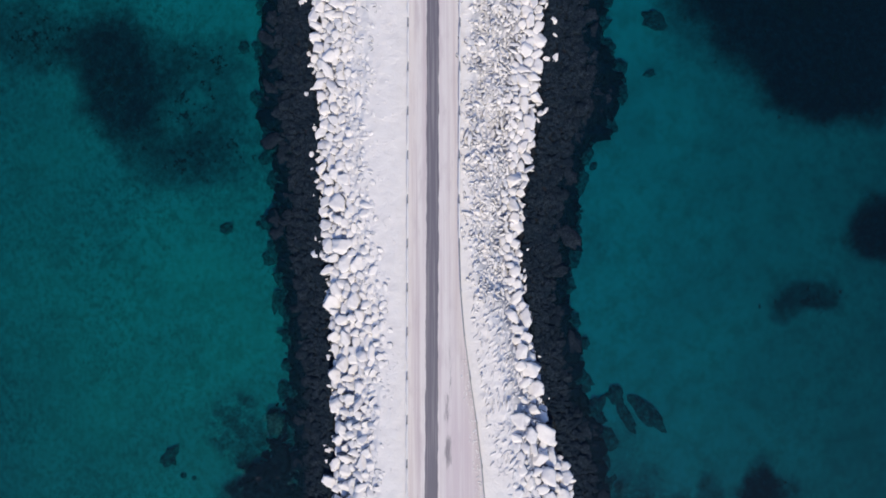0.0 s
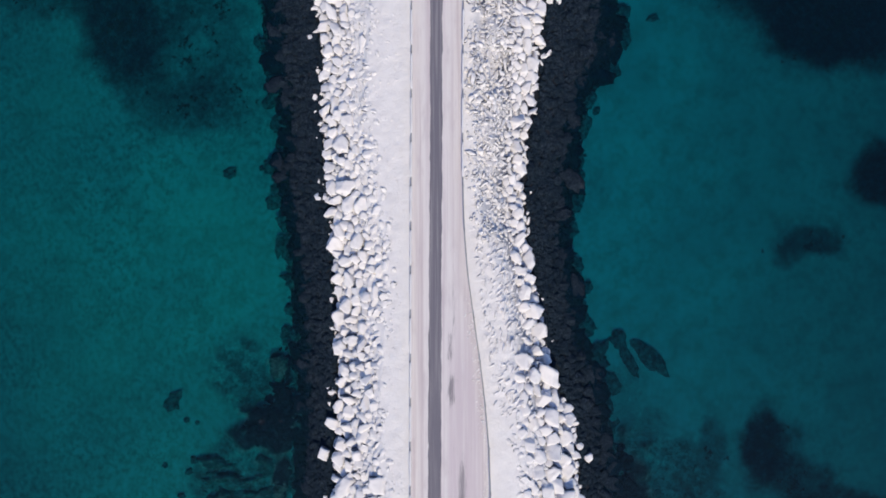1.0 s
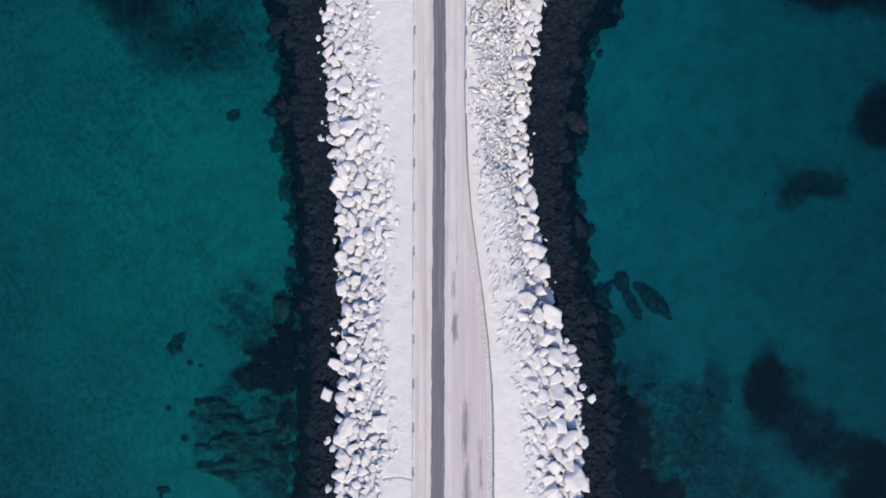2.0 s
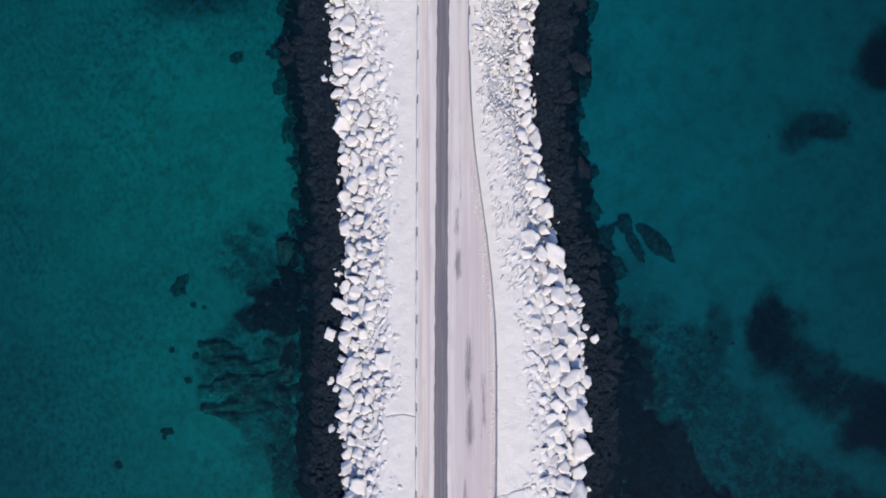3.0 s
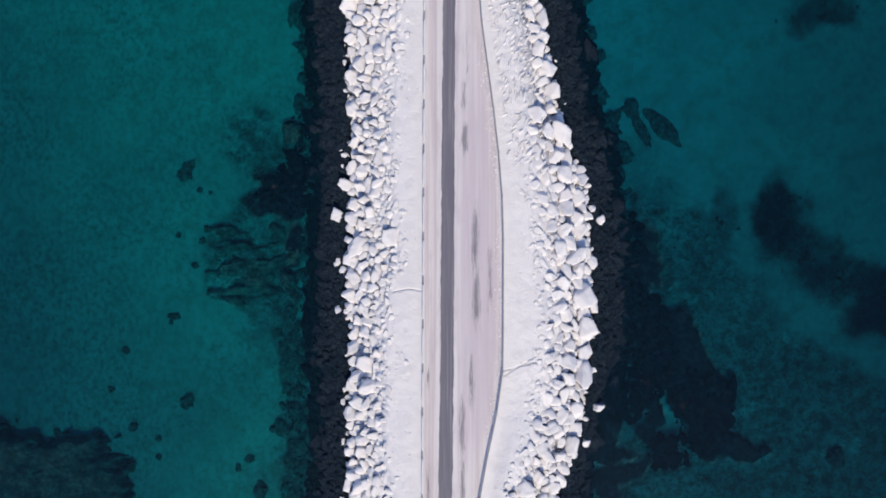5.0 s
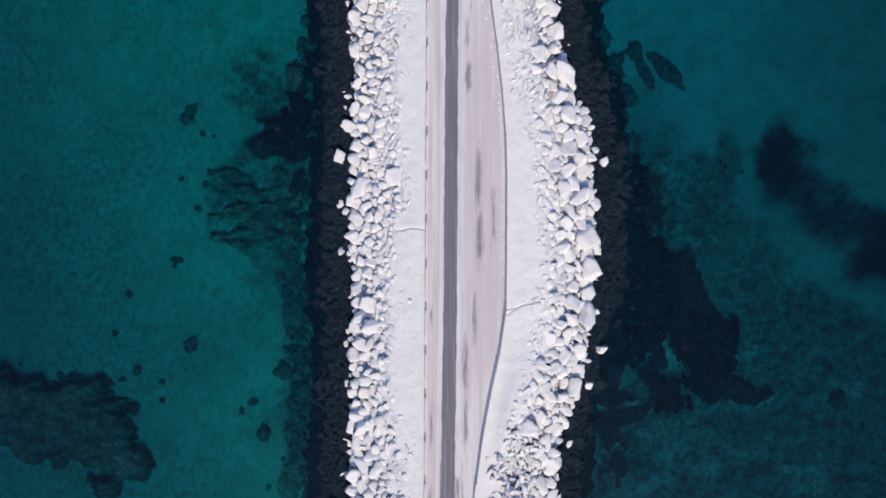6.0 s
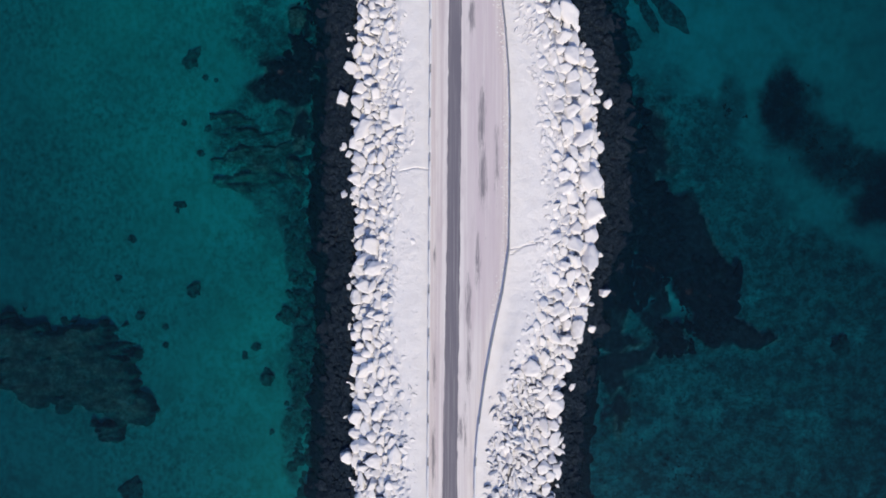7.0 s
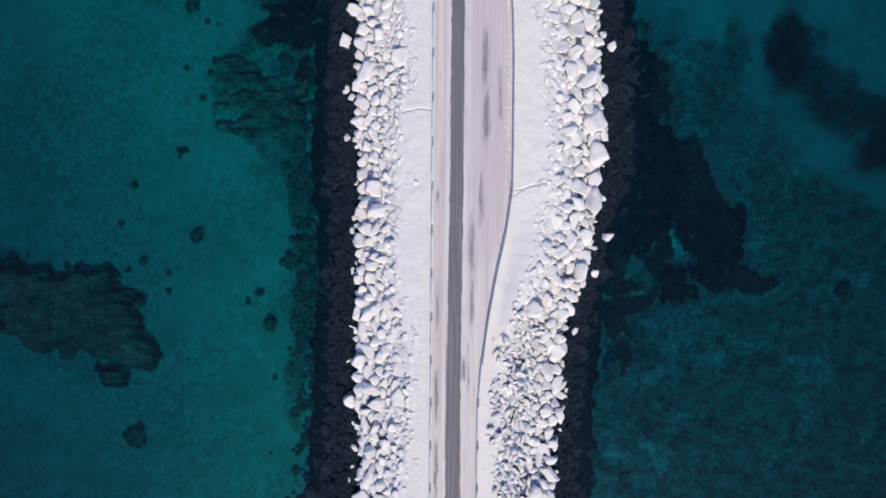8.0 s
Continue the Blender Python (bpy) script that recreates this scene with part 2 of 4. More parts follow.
CREST_W = [(60, -6.4), (23, -6.5), (15, -6.9), (10, -7.15), (4.7, -6.9), (0, -6.4), (-5.3, -5.4), (-8.4, -5.4), (-13.7, -5.85), (-19, -6.1), (-25.5, -5.8), (-28.3, -5.1), (-30.8, -5.9), (-33, -6.5), (-48, -6.8), (-53.5, -5.6), (-60.4, -5.25), (-64.7, -5.8), (-69, -6.4), (-110, -6.5)]
SNOWLINE_W = [(60, -13.1), (24, -12.9), (18.6, -12.8), (14.8, -12.1), (7.7, -12.15), (2.2, -11.9), (-3.3, -11.4), (-8.8, -11.0), (-16, -10.7), (-25, -11.0), (-32, -11.1), (-40, -10.8), (-48.8, -11.07), (-54.4, -11.2), (-60.6, -11.2), (-65.7, -10.9), (-110, -11.2)]
SHORE_W = [(60, -17.6), (24.7, -17.5), (16.0, -17.8), (12.4, -17.3), (7.9, -16.5), (4.2, -16.0), (2.8, -17.2), (0, -16.5), (-2.2, -15.7), (-8.9, -15.1), (-14, -14.9), (-20, -14.5), (-26, -15.0), (-33.8, -15.0), (-37.2, -15.4), (-42, -14.7), (-46, -14.5), (-54.7, -15.2), (-60, -15.2), (-66, -15.7), (-110, -16.5)]
CREST_E = [(60, 2.4), (23, 2.4), (12.5, 2.5), (2, 2.7), (-3.2, 3.1), (-5.8, 4.2), (-8.4, 5.05), (-13.7, 5.6), (-19, 6.4), (-25.6, 7.1), (-30.8, 7.7), (-36, 8.0), (-42.8, 7.2), (-45.4, 6.7), (-48.1, 5.9), (-50.8, 4.6), (-53.6, 3.7), (-59.2, 3.05), (-64.7, 2.85), (-69, 3.0), (-110, 3.0)]
SNOWLINE_E = [(60, 10.4), (24, 10.3), (18.5, 9.9), (13, 9.5), (7.6, 8.9), (5.4, 8.1), (1, 7.8), (-3.4, 8.05), (-8.8, 8.7), (-14.3, 9.6), (-17, 10.3), (-19.5, 11.2), (-21.5, 12.4), (-26, 13.0), (-37, 13.05), (-44, 12.6), (-48.7, 11.2), (-54.3, 9.65), (-60, 9.2), (-65.5, 8.8), (-110, 9.0)]
SHORE_E = [(60, 16.8), (24.4, 16.0), (20.6, 15.5), (18.3, 17.3), (15.5, 17.8), (12.2, 16.5), (10.5, 14.8), (7.75, 13.7), (3.85, 13.2), (-0.6, 12.5), (-6.2, 12.2), (-9.5, 13.4), (-14.0, 13.5), (-17.0, 15.0), (-21.6, 15.6), (-26, 16.5), (-29, 17.3), (-32, 17.6), (-37.5, 17.0), (-44.5, 14.6), (-49, 13.5), (-54.6, 13.2), (-60, 12.5), (-110, 12.0)]


def line(points, y):
    """x of a plan line at y."""
    p = np.array(points)[::-1]
    return np.interp(y, p[:, 0], p[:, 1])


def lattice(ix, iy, seed):
    h = (ix.astype(np.int64) * 374761393 + iy.astype(np.int64) * 668265263 + seed * 1442695041) & 0xFFFFFFFF
    h = ((h ^ (h >> 13)) * 1274126177) & 0xFFFFFFFF
    return ((h ^ (h >> 16)) & 0xFFFF) / 65535.0


def value_noise(x, y, seed=0, octaves=3):
    """Smooth noise from -1 to 1 over the plan."""
    x, y = np.asarray(x, float), np.asarray(y, float)
    total, amp, size = 0.0, 1.0, 0.0
    for o in range(octaves):
        ix, iy = np.floor(x), np.floor(y)
        fx, fy = x - ix, y - iy
        fx, fy = fx * fx * (3 - 2 * fx), fy * fy * (3 - 2 * fy)
        a, b = lattice(ix, iy, seed + o), lattice(ix + 1, iy, seed + o)
        c, d = lattice(ix, iy + 1, seed + o), lattice(ix + 1, iy + 1, seed + o)
        total = total + amp * ((a + (b - a) * fx) * (1 - fy) + (c + (d - c) * fx) * fy)
        size, amp, x, y = size + amp, amp * 0.5, x * 2.03 + 17.1, y * 2.03 + 5.7
    return 2 * total / size - 1


def smooth(a, b, v):
    u = np.clip((v - a) / (b - a), 0, 1)
    return u * u * (3 - 2 * u)


ROAD_Z, CREST_Z, SNOWLINE_Z, SHORE_Z, BED_Z = 3.96, 3.3, 0.75, -0.7, -1.15


def gap_shade_share(x, y):
    """Share of painted shade and bare rock between stones: 1 on the boulder slopes."""
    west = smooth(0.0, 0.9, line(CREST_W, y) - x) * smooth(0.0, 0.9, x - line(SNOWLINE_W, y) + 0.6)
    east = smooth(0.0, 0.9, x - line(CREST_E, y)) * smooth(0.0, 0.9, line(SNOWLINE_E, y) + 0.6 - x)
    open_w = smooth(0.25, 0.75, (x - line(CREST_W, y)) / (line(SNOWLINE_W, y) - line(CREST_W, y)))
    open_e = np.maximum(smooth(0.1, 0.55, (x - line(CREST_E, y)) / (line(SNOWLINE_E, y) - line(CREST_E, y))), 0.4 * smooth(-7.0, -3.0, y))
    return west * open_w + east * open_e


def bank_height(x, y):
    """Height of the embankment's fill at points of the plan."""
    x, y = np.broadcast_arrays(np.asarray(x, float), np.asarray(y, float))
    z = np.empty(x.shape)
    west = x < -0.8
    for side, rail, crest, snowline, shore in ((west, RAIL_W, CREST_W, SNOWLINE_W, SHORE_W), (~west, RAIL_E, CREST_E, SNOWLINE_E, SHORE_E)):
        s = -1 if rail is RAIL_W else 1
        xx, yy = x[side] * s, y[side]
        r, c, n, h = (line(q, yy) * s for q in (rail, crest, snowline, shore))
        c = np.maximum(c, r + 0.5)
        near = smooth(0.4, 4.0, c - r)
        cz = ROAD_Z - 0.25 - (ROAD_Z - 0.25 - CREST_Z) * near
        out = np.where(xx < r, ROAD_Z - 0.05, ROAD_Z - 0.05 + (cz - ROAD_Z + 0.05) * np.clip((xx - r) / (c - r), 0, 1))
        out = np.where(xx > c, cz + (SNOWLINE_Z - cz) * np.clip((xx - c) / (n - c), 0, 1), out)
        out = np.where(xx > n, SNOWLINE_Z + (SHORE_Z - SNOWLINE_Z) * np.clip((xx - n) / (h - n), 0, 1), out)
        out = np.where(xx > h, SHORE_Z - 0.9 * (xx - h), out)
        rough = smooth(0.2, 1.5, xx - r)
        out = out + rough * (0.07 * value_noise(xx * 0.5, yy * 0.5, 3) + 0.035 * value_noise(xx * 2.3, yy * 2.3, 8)) + smooth(0, 1, xx - c) * 0.14 * value_noise(xx * 1.3, yy * 1.3, 11)
        if rail is RAIL_E:
            drift = smooth(-24.0, -16.0, yy) * (1 - smooth(-6.0, -2.0, yy)) * smooth(0.3, 1.2, xx - r) * (1 - smooth(2.5, 5.0, xx - c))
            out = out + drift * 0.11 * np.abs(value_noise(xx * 2.0 + yy * 1.3, yy * 2.4 - xx * 1.1, 19, 2))
            out = out + drift * 0.22 * np.abs(value_noise(xx * 0.9 + yy * 0.5, yy * 1.5 - xx * 0.4, 15, 3))
        slope = np.clip((xx - c) / (n - c), 0, 1)
        hollow = smooth(0.0, 0.9, xx - c) * smooth(0.0, 0.9, n + 0.6 - xx) * (0.25 + 0.75 * smooth(0.2, 0.7, slope))
        pillow = smooth(-0.6, 0.4, xx - c) * (1 - smooth(0.45, 0.8, slope))
        out = out + pillow * 0.15 * value_noise(xx * 0.95, yy * 0.95, 83, 2)
        if rail is RAIL_E:
            rubble = smooth(0.2, 1.2, xx - c) * (1 - smooth(0.6, 0.95, slope)) * np.maximum(smooth(-7.0, -3.0, yy), 1 - smooth(-56.0, -52.0, yy))
            out = out + rubble * 0.70 * value_noise(xx * 0.42, yy * 0.36, 87, 2)
            out = out + 0.75 * np.exp(-((xx - 5.2) / 3.0) ** 2) * smooth(-41.5, -50.5, yy) * smooth(-57.0, -51.5, yy) * smooth(0.5, 2.2, xx - r)
        z[side] = out - 0.42 * hollow
    return z


# ---------------------------------------------------------------- helpers for things
def sheet(name, xs, ys, z, material, smooth_faces=True):
    """A grid mesh over the plan with heights z[j, i]."""
    nx, ny = len(xs), len(ys)
    gx, gy = np.meshgrid(xs, ys)
    co = np.stack([gx, gy, z], -1).reshape(-1, 3)
    i = (np.arange(ny - 1)[:, None] * nx + np.arange(nx - 1)[None, :]).ravel()
    faces = np.stack([i, i + 1, i + nx + 1, i + nx], -1)
    me = bpy.data.meshes.new(name)
    me.from_pydata(co.tolist(), [], faces.tolist())
    me.shade_smooth() if smooth_faces else me.shade_flat()
    me.materials.append(material)
    return new(name, me)


def part(name, bm, material, parent, label=""):
    me = bpy.data.meshes.new(name)
    bm.to_mesh(me)
    bm.free()
    me.materials.append(material)
    ob = new(name, me)
    ob.parent = parent
    return tagged(ob, label)


def rock_mesh(name, seed, level, material, flat=0.62, cuts=11, soft=True, lumpy=0.0):
    """A quarried block: a ball cut by random planes, with a flattish top."""
    rng = random.Random(seed)
    bm = bmesh.new()
    bmesh.ops.create_icosphere(bm, subdivisions=level, radius=1.5)
    lean = rng.uniform(0.05, 0.2) if level < 4 and cuts > 4 and material is not M_BOULDER else rng.uniform(0.02, 0.26)
    a0 = rng.uniform(0, 6.28)
    planes = [(Vector((lean * math.cos(a0), lean * math.sin(a0), 1)).normalized(), flat), (Vector((0, 0, -1)), 0.7)]
    for k in range(cuts):
        a = a0 + 2 * math.pi * (k + rng.uniform(-0.3, 0.3)) / cuts
        planes.append((Vector((math.cos(a), math.sin(a), rng.uniform(-0.1, 0.25))).normalized(), rng.uniform(0.68, 1.0)))
    for k in range(2 if material is M_BOULDER else 3):
        a = a0 + 2.1 * k + rng.uniform(-0.6, 0.6)
        planes.append((Vector((math.cos(a), math.sin(a), rng.uniform(0.9, 1.7))).normalized(), rng.uniform(0.7, 0.95) * (flat + 0.25)))
    for v in bm.verts:
        for d, o in planes:
            q = v.co.dot(d)
            if q > o:
                v.co *= o / q
    if lumpy:
        for v in bm.verts:
            v.co *= 1 + lumpy * noise.noise(v.co * 2.3 + Vector((seed, 5, 0))) + 0.55 * max(lumpy - 0.12, 0.0) * noise.noise(v.co * 5.5 + Vector((seed, 9, 0)))
    if level > 3:
        bmesh.ops.smooth_vert(bm, verts=bm.verts[:], factor=0.12, use_axis_x=True, use_axis_y=True, use_axis_z=True)
    wide = sum(math.hypot(v.co.x, v.co.y) for v in sorted(bm.verts, key=lambda v: -math.hypot(v.co.x, v.co.y))[:20]) / 20
    for v in bm.verts:
        v.co.x, v.co.y = v.co.x / wide, v.co.y / wide
    me = bpy.data.meshes.new(name)
    bm.to_mesh(me)
    bm.free()
    me.shade_smooth() if soft else me.shade_flat()
    if soft:
        me.set_sharp_from_angle(angle=radians(40 if level > 3 else 28))
    me.materials.append(material)
    return me


def snow_cap_mesh(me, seed):
    """A pillow of snow over the upper faces of a boulder, some centimetres thick, with a rounded ragged rim."""
    keep = [p for p in me.polygons if p.normal.z > 0.51 + 0.26 * noise.noise(p.center * 2.2 + Vector((seed, 0, 0)))]
    bm, top = bmesh.new(), {}
    for i in {i for p in keep for i in p.vertices}:
        v = me.vertices[i]
        top[i] = bm.verts.new(v.co + v.normal * 0.045 + Vector((0, 0, 0.07)) + v.normal * 0.03 * noise.noise(v.co * 3 + Vector((0, seed, 0))))
    for p in keep:
        bm.faces.new([top[i] for i in p.vertices])
    bmesh.ops.smooth_vert(bm, verts=bm.verts[:], factor=0.35, use_axis_x=True, use_axis_y=True, use_axis_z=True)
    rim = [e for e in bm.edges if e.is_boundary]
    grown = bmesh.ops.extrude_edge_only(bm, edges=rim)["geom"]
    for v in grown:
        if isinstance(v, bmesh.types.BMVert):
            v.co = v.co * 0.97 - Vector((0, 0, 0.16))
    bmesh.ops.recalc_face_normals(bm, faces=bm.faces[:])
    cap = bpy.data.meshes.new("snow_cap")
    bm.to_mesh(cap)
    bm.free()
    cap.shade_smooth()
    cap.materials.append(M_LUMP)
    return cap


def mesh_arrays(me):
    co = np.empty(len(me.vertices) * 3)
    me.vertices.foreach_get("co", co)
    return co.reshape(-1, 3), np.array([p.vertices[:] for p in me.polygons])


def joined_rocks(name, spots, shapes, material, parent, label, soft=True):
    """Many small stones as one mesh. spots: (x, y, z, sx, sy, sz, turn, tilt)."""
    arrays = [mesh_arrays(m) for m in shapes]
    verts, faces, base = [], [], 0
    for k, (x, y, z, sx, sy, sz, turn, tilt) in enumerate(spots):
        co, fa = arrays[k % len(arrays)]
        m = np.array(pose(0, 0, 0, tilt, 0, turn).to_3x3())
        verts.append((co * (sx, sy, sz)) @ m.T + (x, y, z))
        faces.append(fa + base)
        base += len(co)
    me = bpy.data.meshes.new(name)
    me.from_pydata(np.concatenate(verts).tolist(), [], np.concatenate(faces).tolist())
    me.shade_smooth() if soft else me.shade_flat()
    if soft:
        me.set_sharp_from_angle(angle=radians(28))
    me.materials.append(material)
    ob = new(name, me)
    ob.parent = parent
    return tagged(ob, label, kind="stuff")


class Packing:
    """Stones laid side by side without deep overlap."""

    def __init__(self, squeeze):
        self.cells, self.items, self.squeeze = {}, [], squeeze

    def fits(self, x, y, r):
        i, j = int(x // 2), int(y // 2)
        for a in (i - 1, i, i + 1):
            for b in (j - 1, j, j + 1):
                for u, v, s in self.cells.get((a, b), ()):
                    if (u - x) ** 2 + (v - y) ** 2 < (self.squeeze * (r + s)) ** 2:
                        return False
        return True

    def add(self, x, y, r, extra=None):
        """A negative radius marks a stone that is all but buried."""
        self.cells.setdefault((int(x // 2), int(y // 2)), []).append((x, y, abs(r)))
        self.items.append((x, y, r, extra))


# ---------------------------------------------------------------- sea and seabed
def seabed_axis(lo, hi, step, far):
    inner = np.arange(lo, hi + step / 2, step)
    return np.concatenate([[-far, -far / 4, lo - 60, lo - 15], inner, [hi + 15, hi + 60, far / 4, far]])


# kelp fields: x, y, half width, half length, cover
KELP_W = [(-41, 22, 9, 5, 0.55), (-32.8, 17.0, 6.0, 8.0, 0.85), (-25.5, 14.5, 7.0, 6.0, 0.42), (-20.5, 10, 4, 5, 0.3), (-26, 8.9, 5.6, 3.8, 0.5), (-23, 19, 6, 4, 0.4), (-47, -47.5, 4, 3, 0.5), (-16.6, -46, 2.2, 15, 0.42)]
KELP_E = [(36.5, 24, 13.5, 8, 1.1), (39.5, 17, 8, 5.5, 1.1), (45, 2.6, 4.2, 3.8, 1.0), (36.5, -5.5, 4.6, 2.2, 0.72), (32.6, -25.6, 2.8, 4.4, 0.95), (34.8, -29.6, 3.8, 3.2, 0.65), (38.5, -31.8, 5.5, 2.8, 0.7), (44, -34.5, 5.5, 4.2, 1.0), (26.4, -26.2, 2.4, 3.4, 0.6), (16.5, -57, 4.6, 7.0, 0.35), (22, -63, 9.0, 6.0, 0.25)]
# weed-black ledges that nearly reach the surface
LEDGE_E = [(14.4, -26.4, 1.5, 6.0, 1.0), (17.0, -33.8, 2.8, 3.6, 1.0), (18.4, -39.9, 4.6, 5.2, 1.0), (22.6, -37.7, 1.4, 2.2, 0.9), (24.0, -43.2, 3.2, 3.2, 1.0), (25.2, -46.5, 2.8, 3.8, 1.0), (28.2, -49.3, 3.3, 1.9, 0.9), (20.9, -49.2, 2.4, 2.2, 0.9), (15.2, -43.6, 2.6, 3.0, 0.95), (21.6, -36.9, 2.2, 2.6, 0.9), (22.6, -41.2, 2.6, 2.4, 0.9), (18.6, -50.2, 2.6, 1.6, 0.8), (14.4, -48.4, 1.8, 3.4, 1.0), (14.0, -54.5, 1.0, 3.6, 0.6), (17.0, -47.8, 3.0, 2.4, 0.55), (19.8, -45.0, 2.2, 2.0, 0.6), (17.6, -27.5, 2.0, 6.0, 0.4), (18.8, -32.0, 2.2, 4.0, 0.45), (16.0, -51.6, 3.0, 2.2, 0.95), (14.2, -56.0, 1.4, 4.0, 0.7)]
LEDGE_W = [(-17.5, -23.4, 3.8, 2.9, 1.0), (-15.6, -19.5, 1.8, 5.0, 0.85), (-15.5, -30.0, 1.4, 4.6, 0.85), (-16.2, -16.6, 1.0, 1.4, 0.9)]
# bare rock among the sand: x, y, half width, half length, share
SHELF_W = [(-20.3, -29.5, 5.5, 6.5, 0.9), (-20.5, -18.5, 4.0, 4.5, 0.7), (-16.4, -48, 1.9, 20, 0.8), (-19.5, -37, 3.0, 5.0, 0.5), (-23, 9, 9, 7, 0.3)]
SHELF_E = [(21, -29, 5.5, 6, 0.75), (27, -36, 8, 8, 0.6), (34, -43.5, 9, 7, 0.95), (42, -50, 12, 8, 0.9), (29, -53, 15, 9, 1.0), (40, -64, 16, 13, 0.95), (22, -66, 11, 14, 0.95), (16, -58, 5, 13, 1.0), (15.5, -72, 5, 8, 0.9), (18.0, -20, 3.5, 5, 0.4), (16, 0, 2.5, 12, 0.25)]


def cover(fields, x, y):
    """Share of the seabed that lies inside ragged fields."""
    wx = x + 2.2 * value_noise(x * 0.13, y * 0.13, 21) + 0.9 * value_noise(x * 0.5, y * 0.5, 23)
    wy = y + 2.2 * value_noise(x * 0.13, y * 0.13, 25) + 0.9 * value_noise(x * 0.5, y * 0.5, 27)
    total = np.zeros(np.shape(x))
    for cx, cy, a, b, amount in fields:
        d = np.sqrt(((wx - cx) / a) ** 2 + ((wy - cy) / b) ** 2)
        here = amount * (1 - smooth(0.45, 1.3, d))
        total = np.maximum(np.maximum(total, here), total + here - total * here)
    return total


# strips of pale sand that cross the eastern ledge, from north to south: x, y
VEINS = [[(20.2, -42.6), (20.8, -44.6), (22.2, -47.6), (24.0, -51.2)], [(18.4, -45.2), (17.3, -46.4), (16.0, -48.6)]]


def strata(x, y):
    """Ridges of tilted rock beds."""
    return np.abs(value_noise(x * 0.30 + y * 0.12, y * 0.75 + x * 0.30, 41, 4))


def ledge(x, y):
    """Black ledges, broken by veins of bare sand."""
    veins = smooth(0.10, 0.02, np.abs(value_noise(x * 0.16, y * 0.11, 57, 4))) * 0.55 + smooth(0.25, 0.5, value_noise(x * 0.3, y * 0.3, 59, 3)) * 0.2
    for vein in VEINS:
        p = np.array(vein)
        across = np.abs(x + 0.35 * value_noise(x * 0.9, y * 0.9, 61, 3) - np.interp(-y, -p[:, 1], p[:, 0]))
        inside = smooth(p[0, 1] + 0.6, p[0, 1] - 0.4, y) * smooth(p[-1, 1] - 0.6, p[-1, 1] + 0.4, y)
        veins = veins + 0.75 * inside * np.exp(-(across / 0.55) ** 2)
    return smooth(0.05, 1.0, cover(LEDGE_E + LEDGE_W, x, y) + 0.34 * value_noise(x * 0.8, y * 0.8, 53, 5) - veins)


def bed_height(x, y):
    off = np.maximum(np.abs(x + 1) - 15, 0)
    shelf = cover(SHELF_W + SHELF_E, x, y)
    z = BED_Z - 0.02 * np.minimum(off, 30) + 0.10 * value_noise(x * 0.15, y * 0.15, 31) + 0.03 * value_noise(x * 0.8, y * 0.8, 35)
    z = z + ledge(x, y) * (0.98 + 0.25 * value_noise(x * 0.9, y * 0.9, 47, 4)) + shelf * (0.42 - 0.40 * strata(x, y) + 0.15 * value_noise(x * 1.3, y * 1.3, 45))
    return np.minimum(z, -0.44 + 0.06 * value_noise(x * 2.1, y * 2.1, 49))


# lobes of the two reefs: x, y, half width, half length, share
REEF_FAR = [(-46.6, -50.2, 4.6, 4.0, 1.0), (-43.6, -53.2, 4.2, 3.4, 1.0), (-38.6, -53.4, 6.2, 3.9, 1.0), (-38.0, -50.0, 4.6, 2.4, 0.95), (-34.0, -56.3, 2.9, 2.7, 0.9), (-40.4, -55.6, 4.2, 2.6, 1.0), (-36.6, -59.2, 2.2, 1.3, 0.8)]
REEF_NEAR = [(-21.2, -28.6, 4.6, 5.0, 0.8), (-22.0, -32.8, 4.0, 2.6, 0.8), (-17.8, -31.0, 3.0, 5.0, 0.75)]
REEF_FOOT = -2.68


def reef_height(x, y):
    """Bedrock under water: beds that dip gently, broken off in steps along their edges."""
    body = cover(REEF_FAR + REEF_NEAR, x, y)
    inside = smooth(0.04, 0.35, body)
    body = body + inside * (0.46 * value_noise(x * 0.4, y * 0.9, 63, 5) + 0.20 * value_noise(x * 0.9, y * 1.8, 66, 4) - 0.22 * smooth(0.15, 0.5, value_noise(x * 0.28, y * 0.4, 64, 3)))
    dip = y * 0.62 + x * 0.10 + 1.1 * value_noise(x * 0.22, y * 0.3, 65, 4)
    step = dip - np.floor(dip)
    top = 0.80 - 0.13 * smooth(0.0, 0.9, step) * smooth(1.0, 0.93, step) + 0.15 * value_noise(x * 0.7, y * 1.5, 67, 5)
    far = smooth(-26.0, -28.0, x)
    return REEF_FOOT + (far * smooth(0.22, 0.80, body) + (1 - far) * smooth(0.18, 1.0, body)) * (1.40 + top)


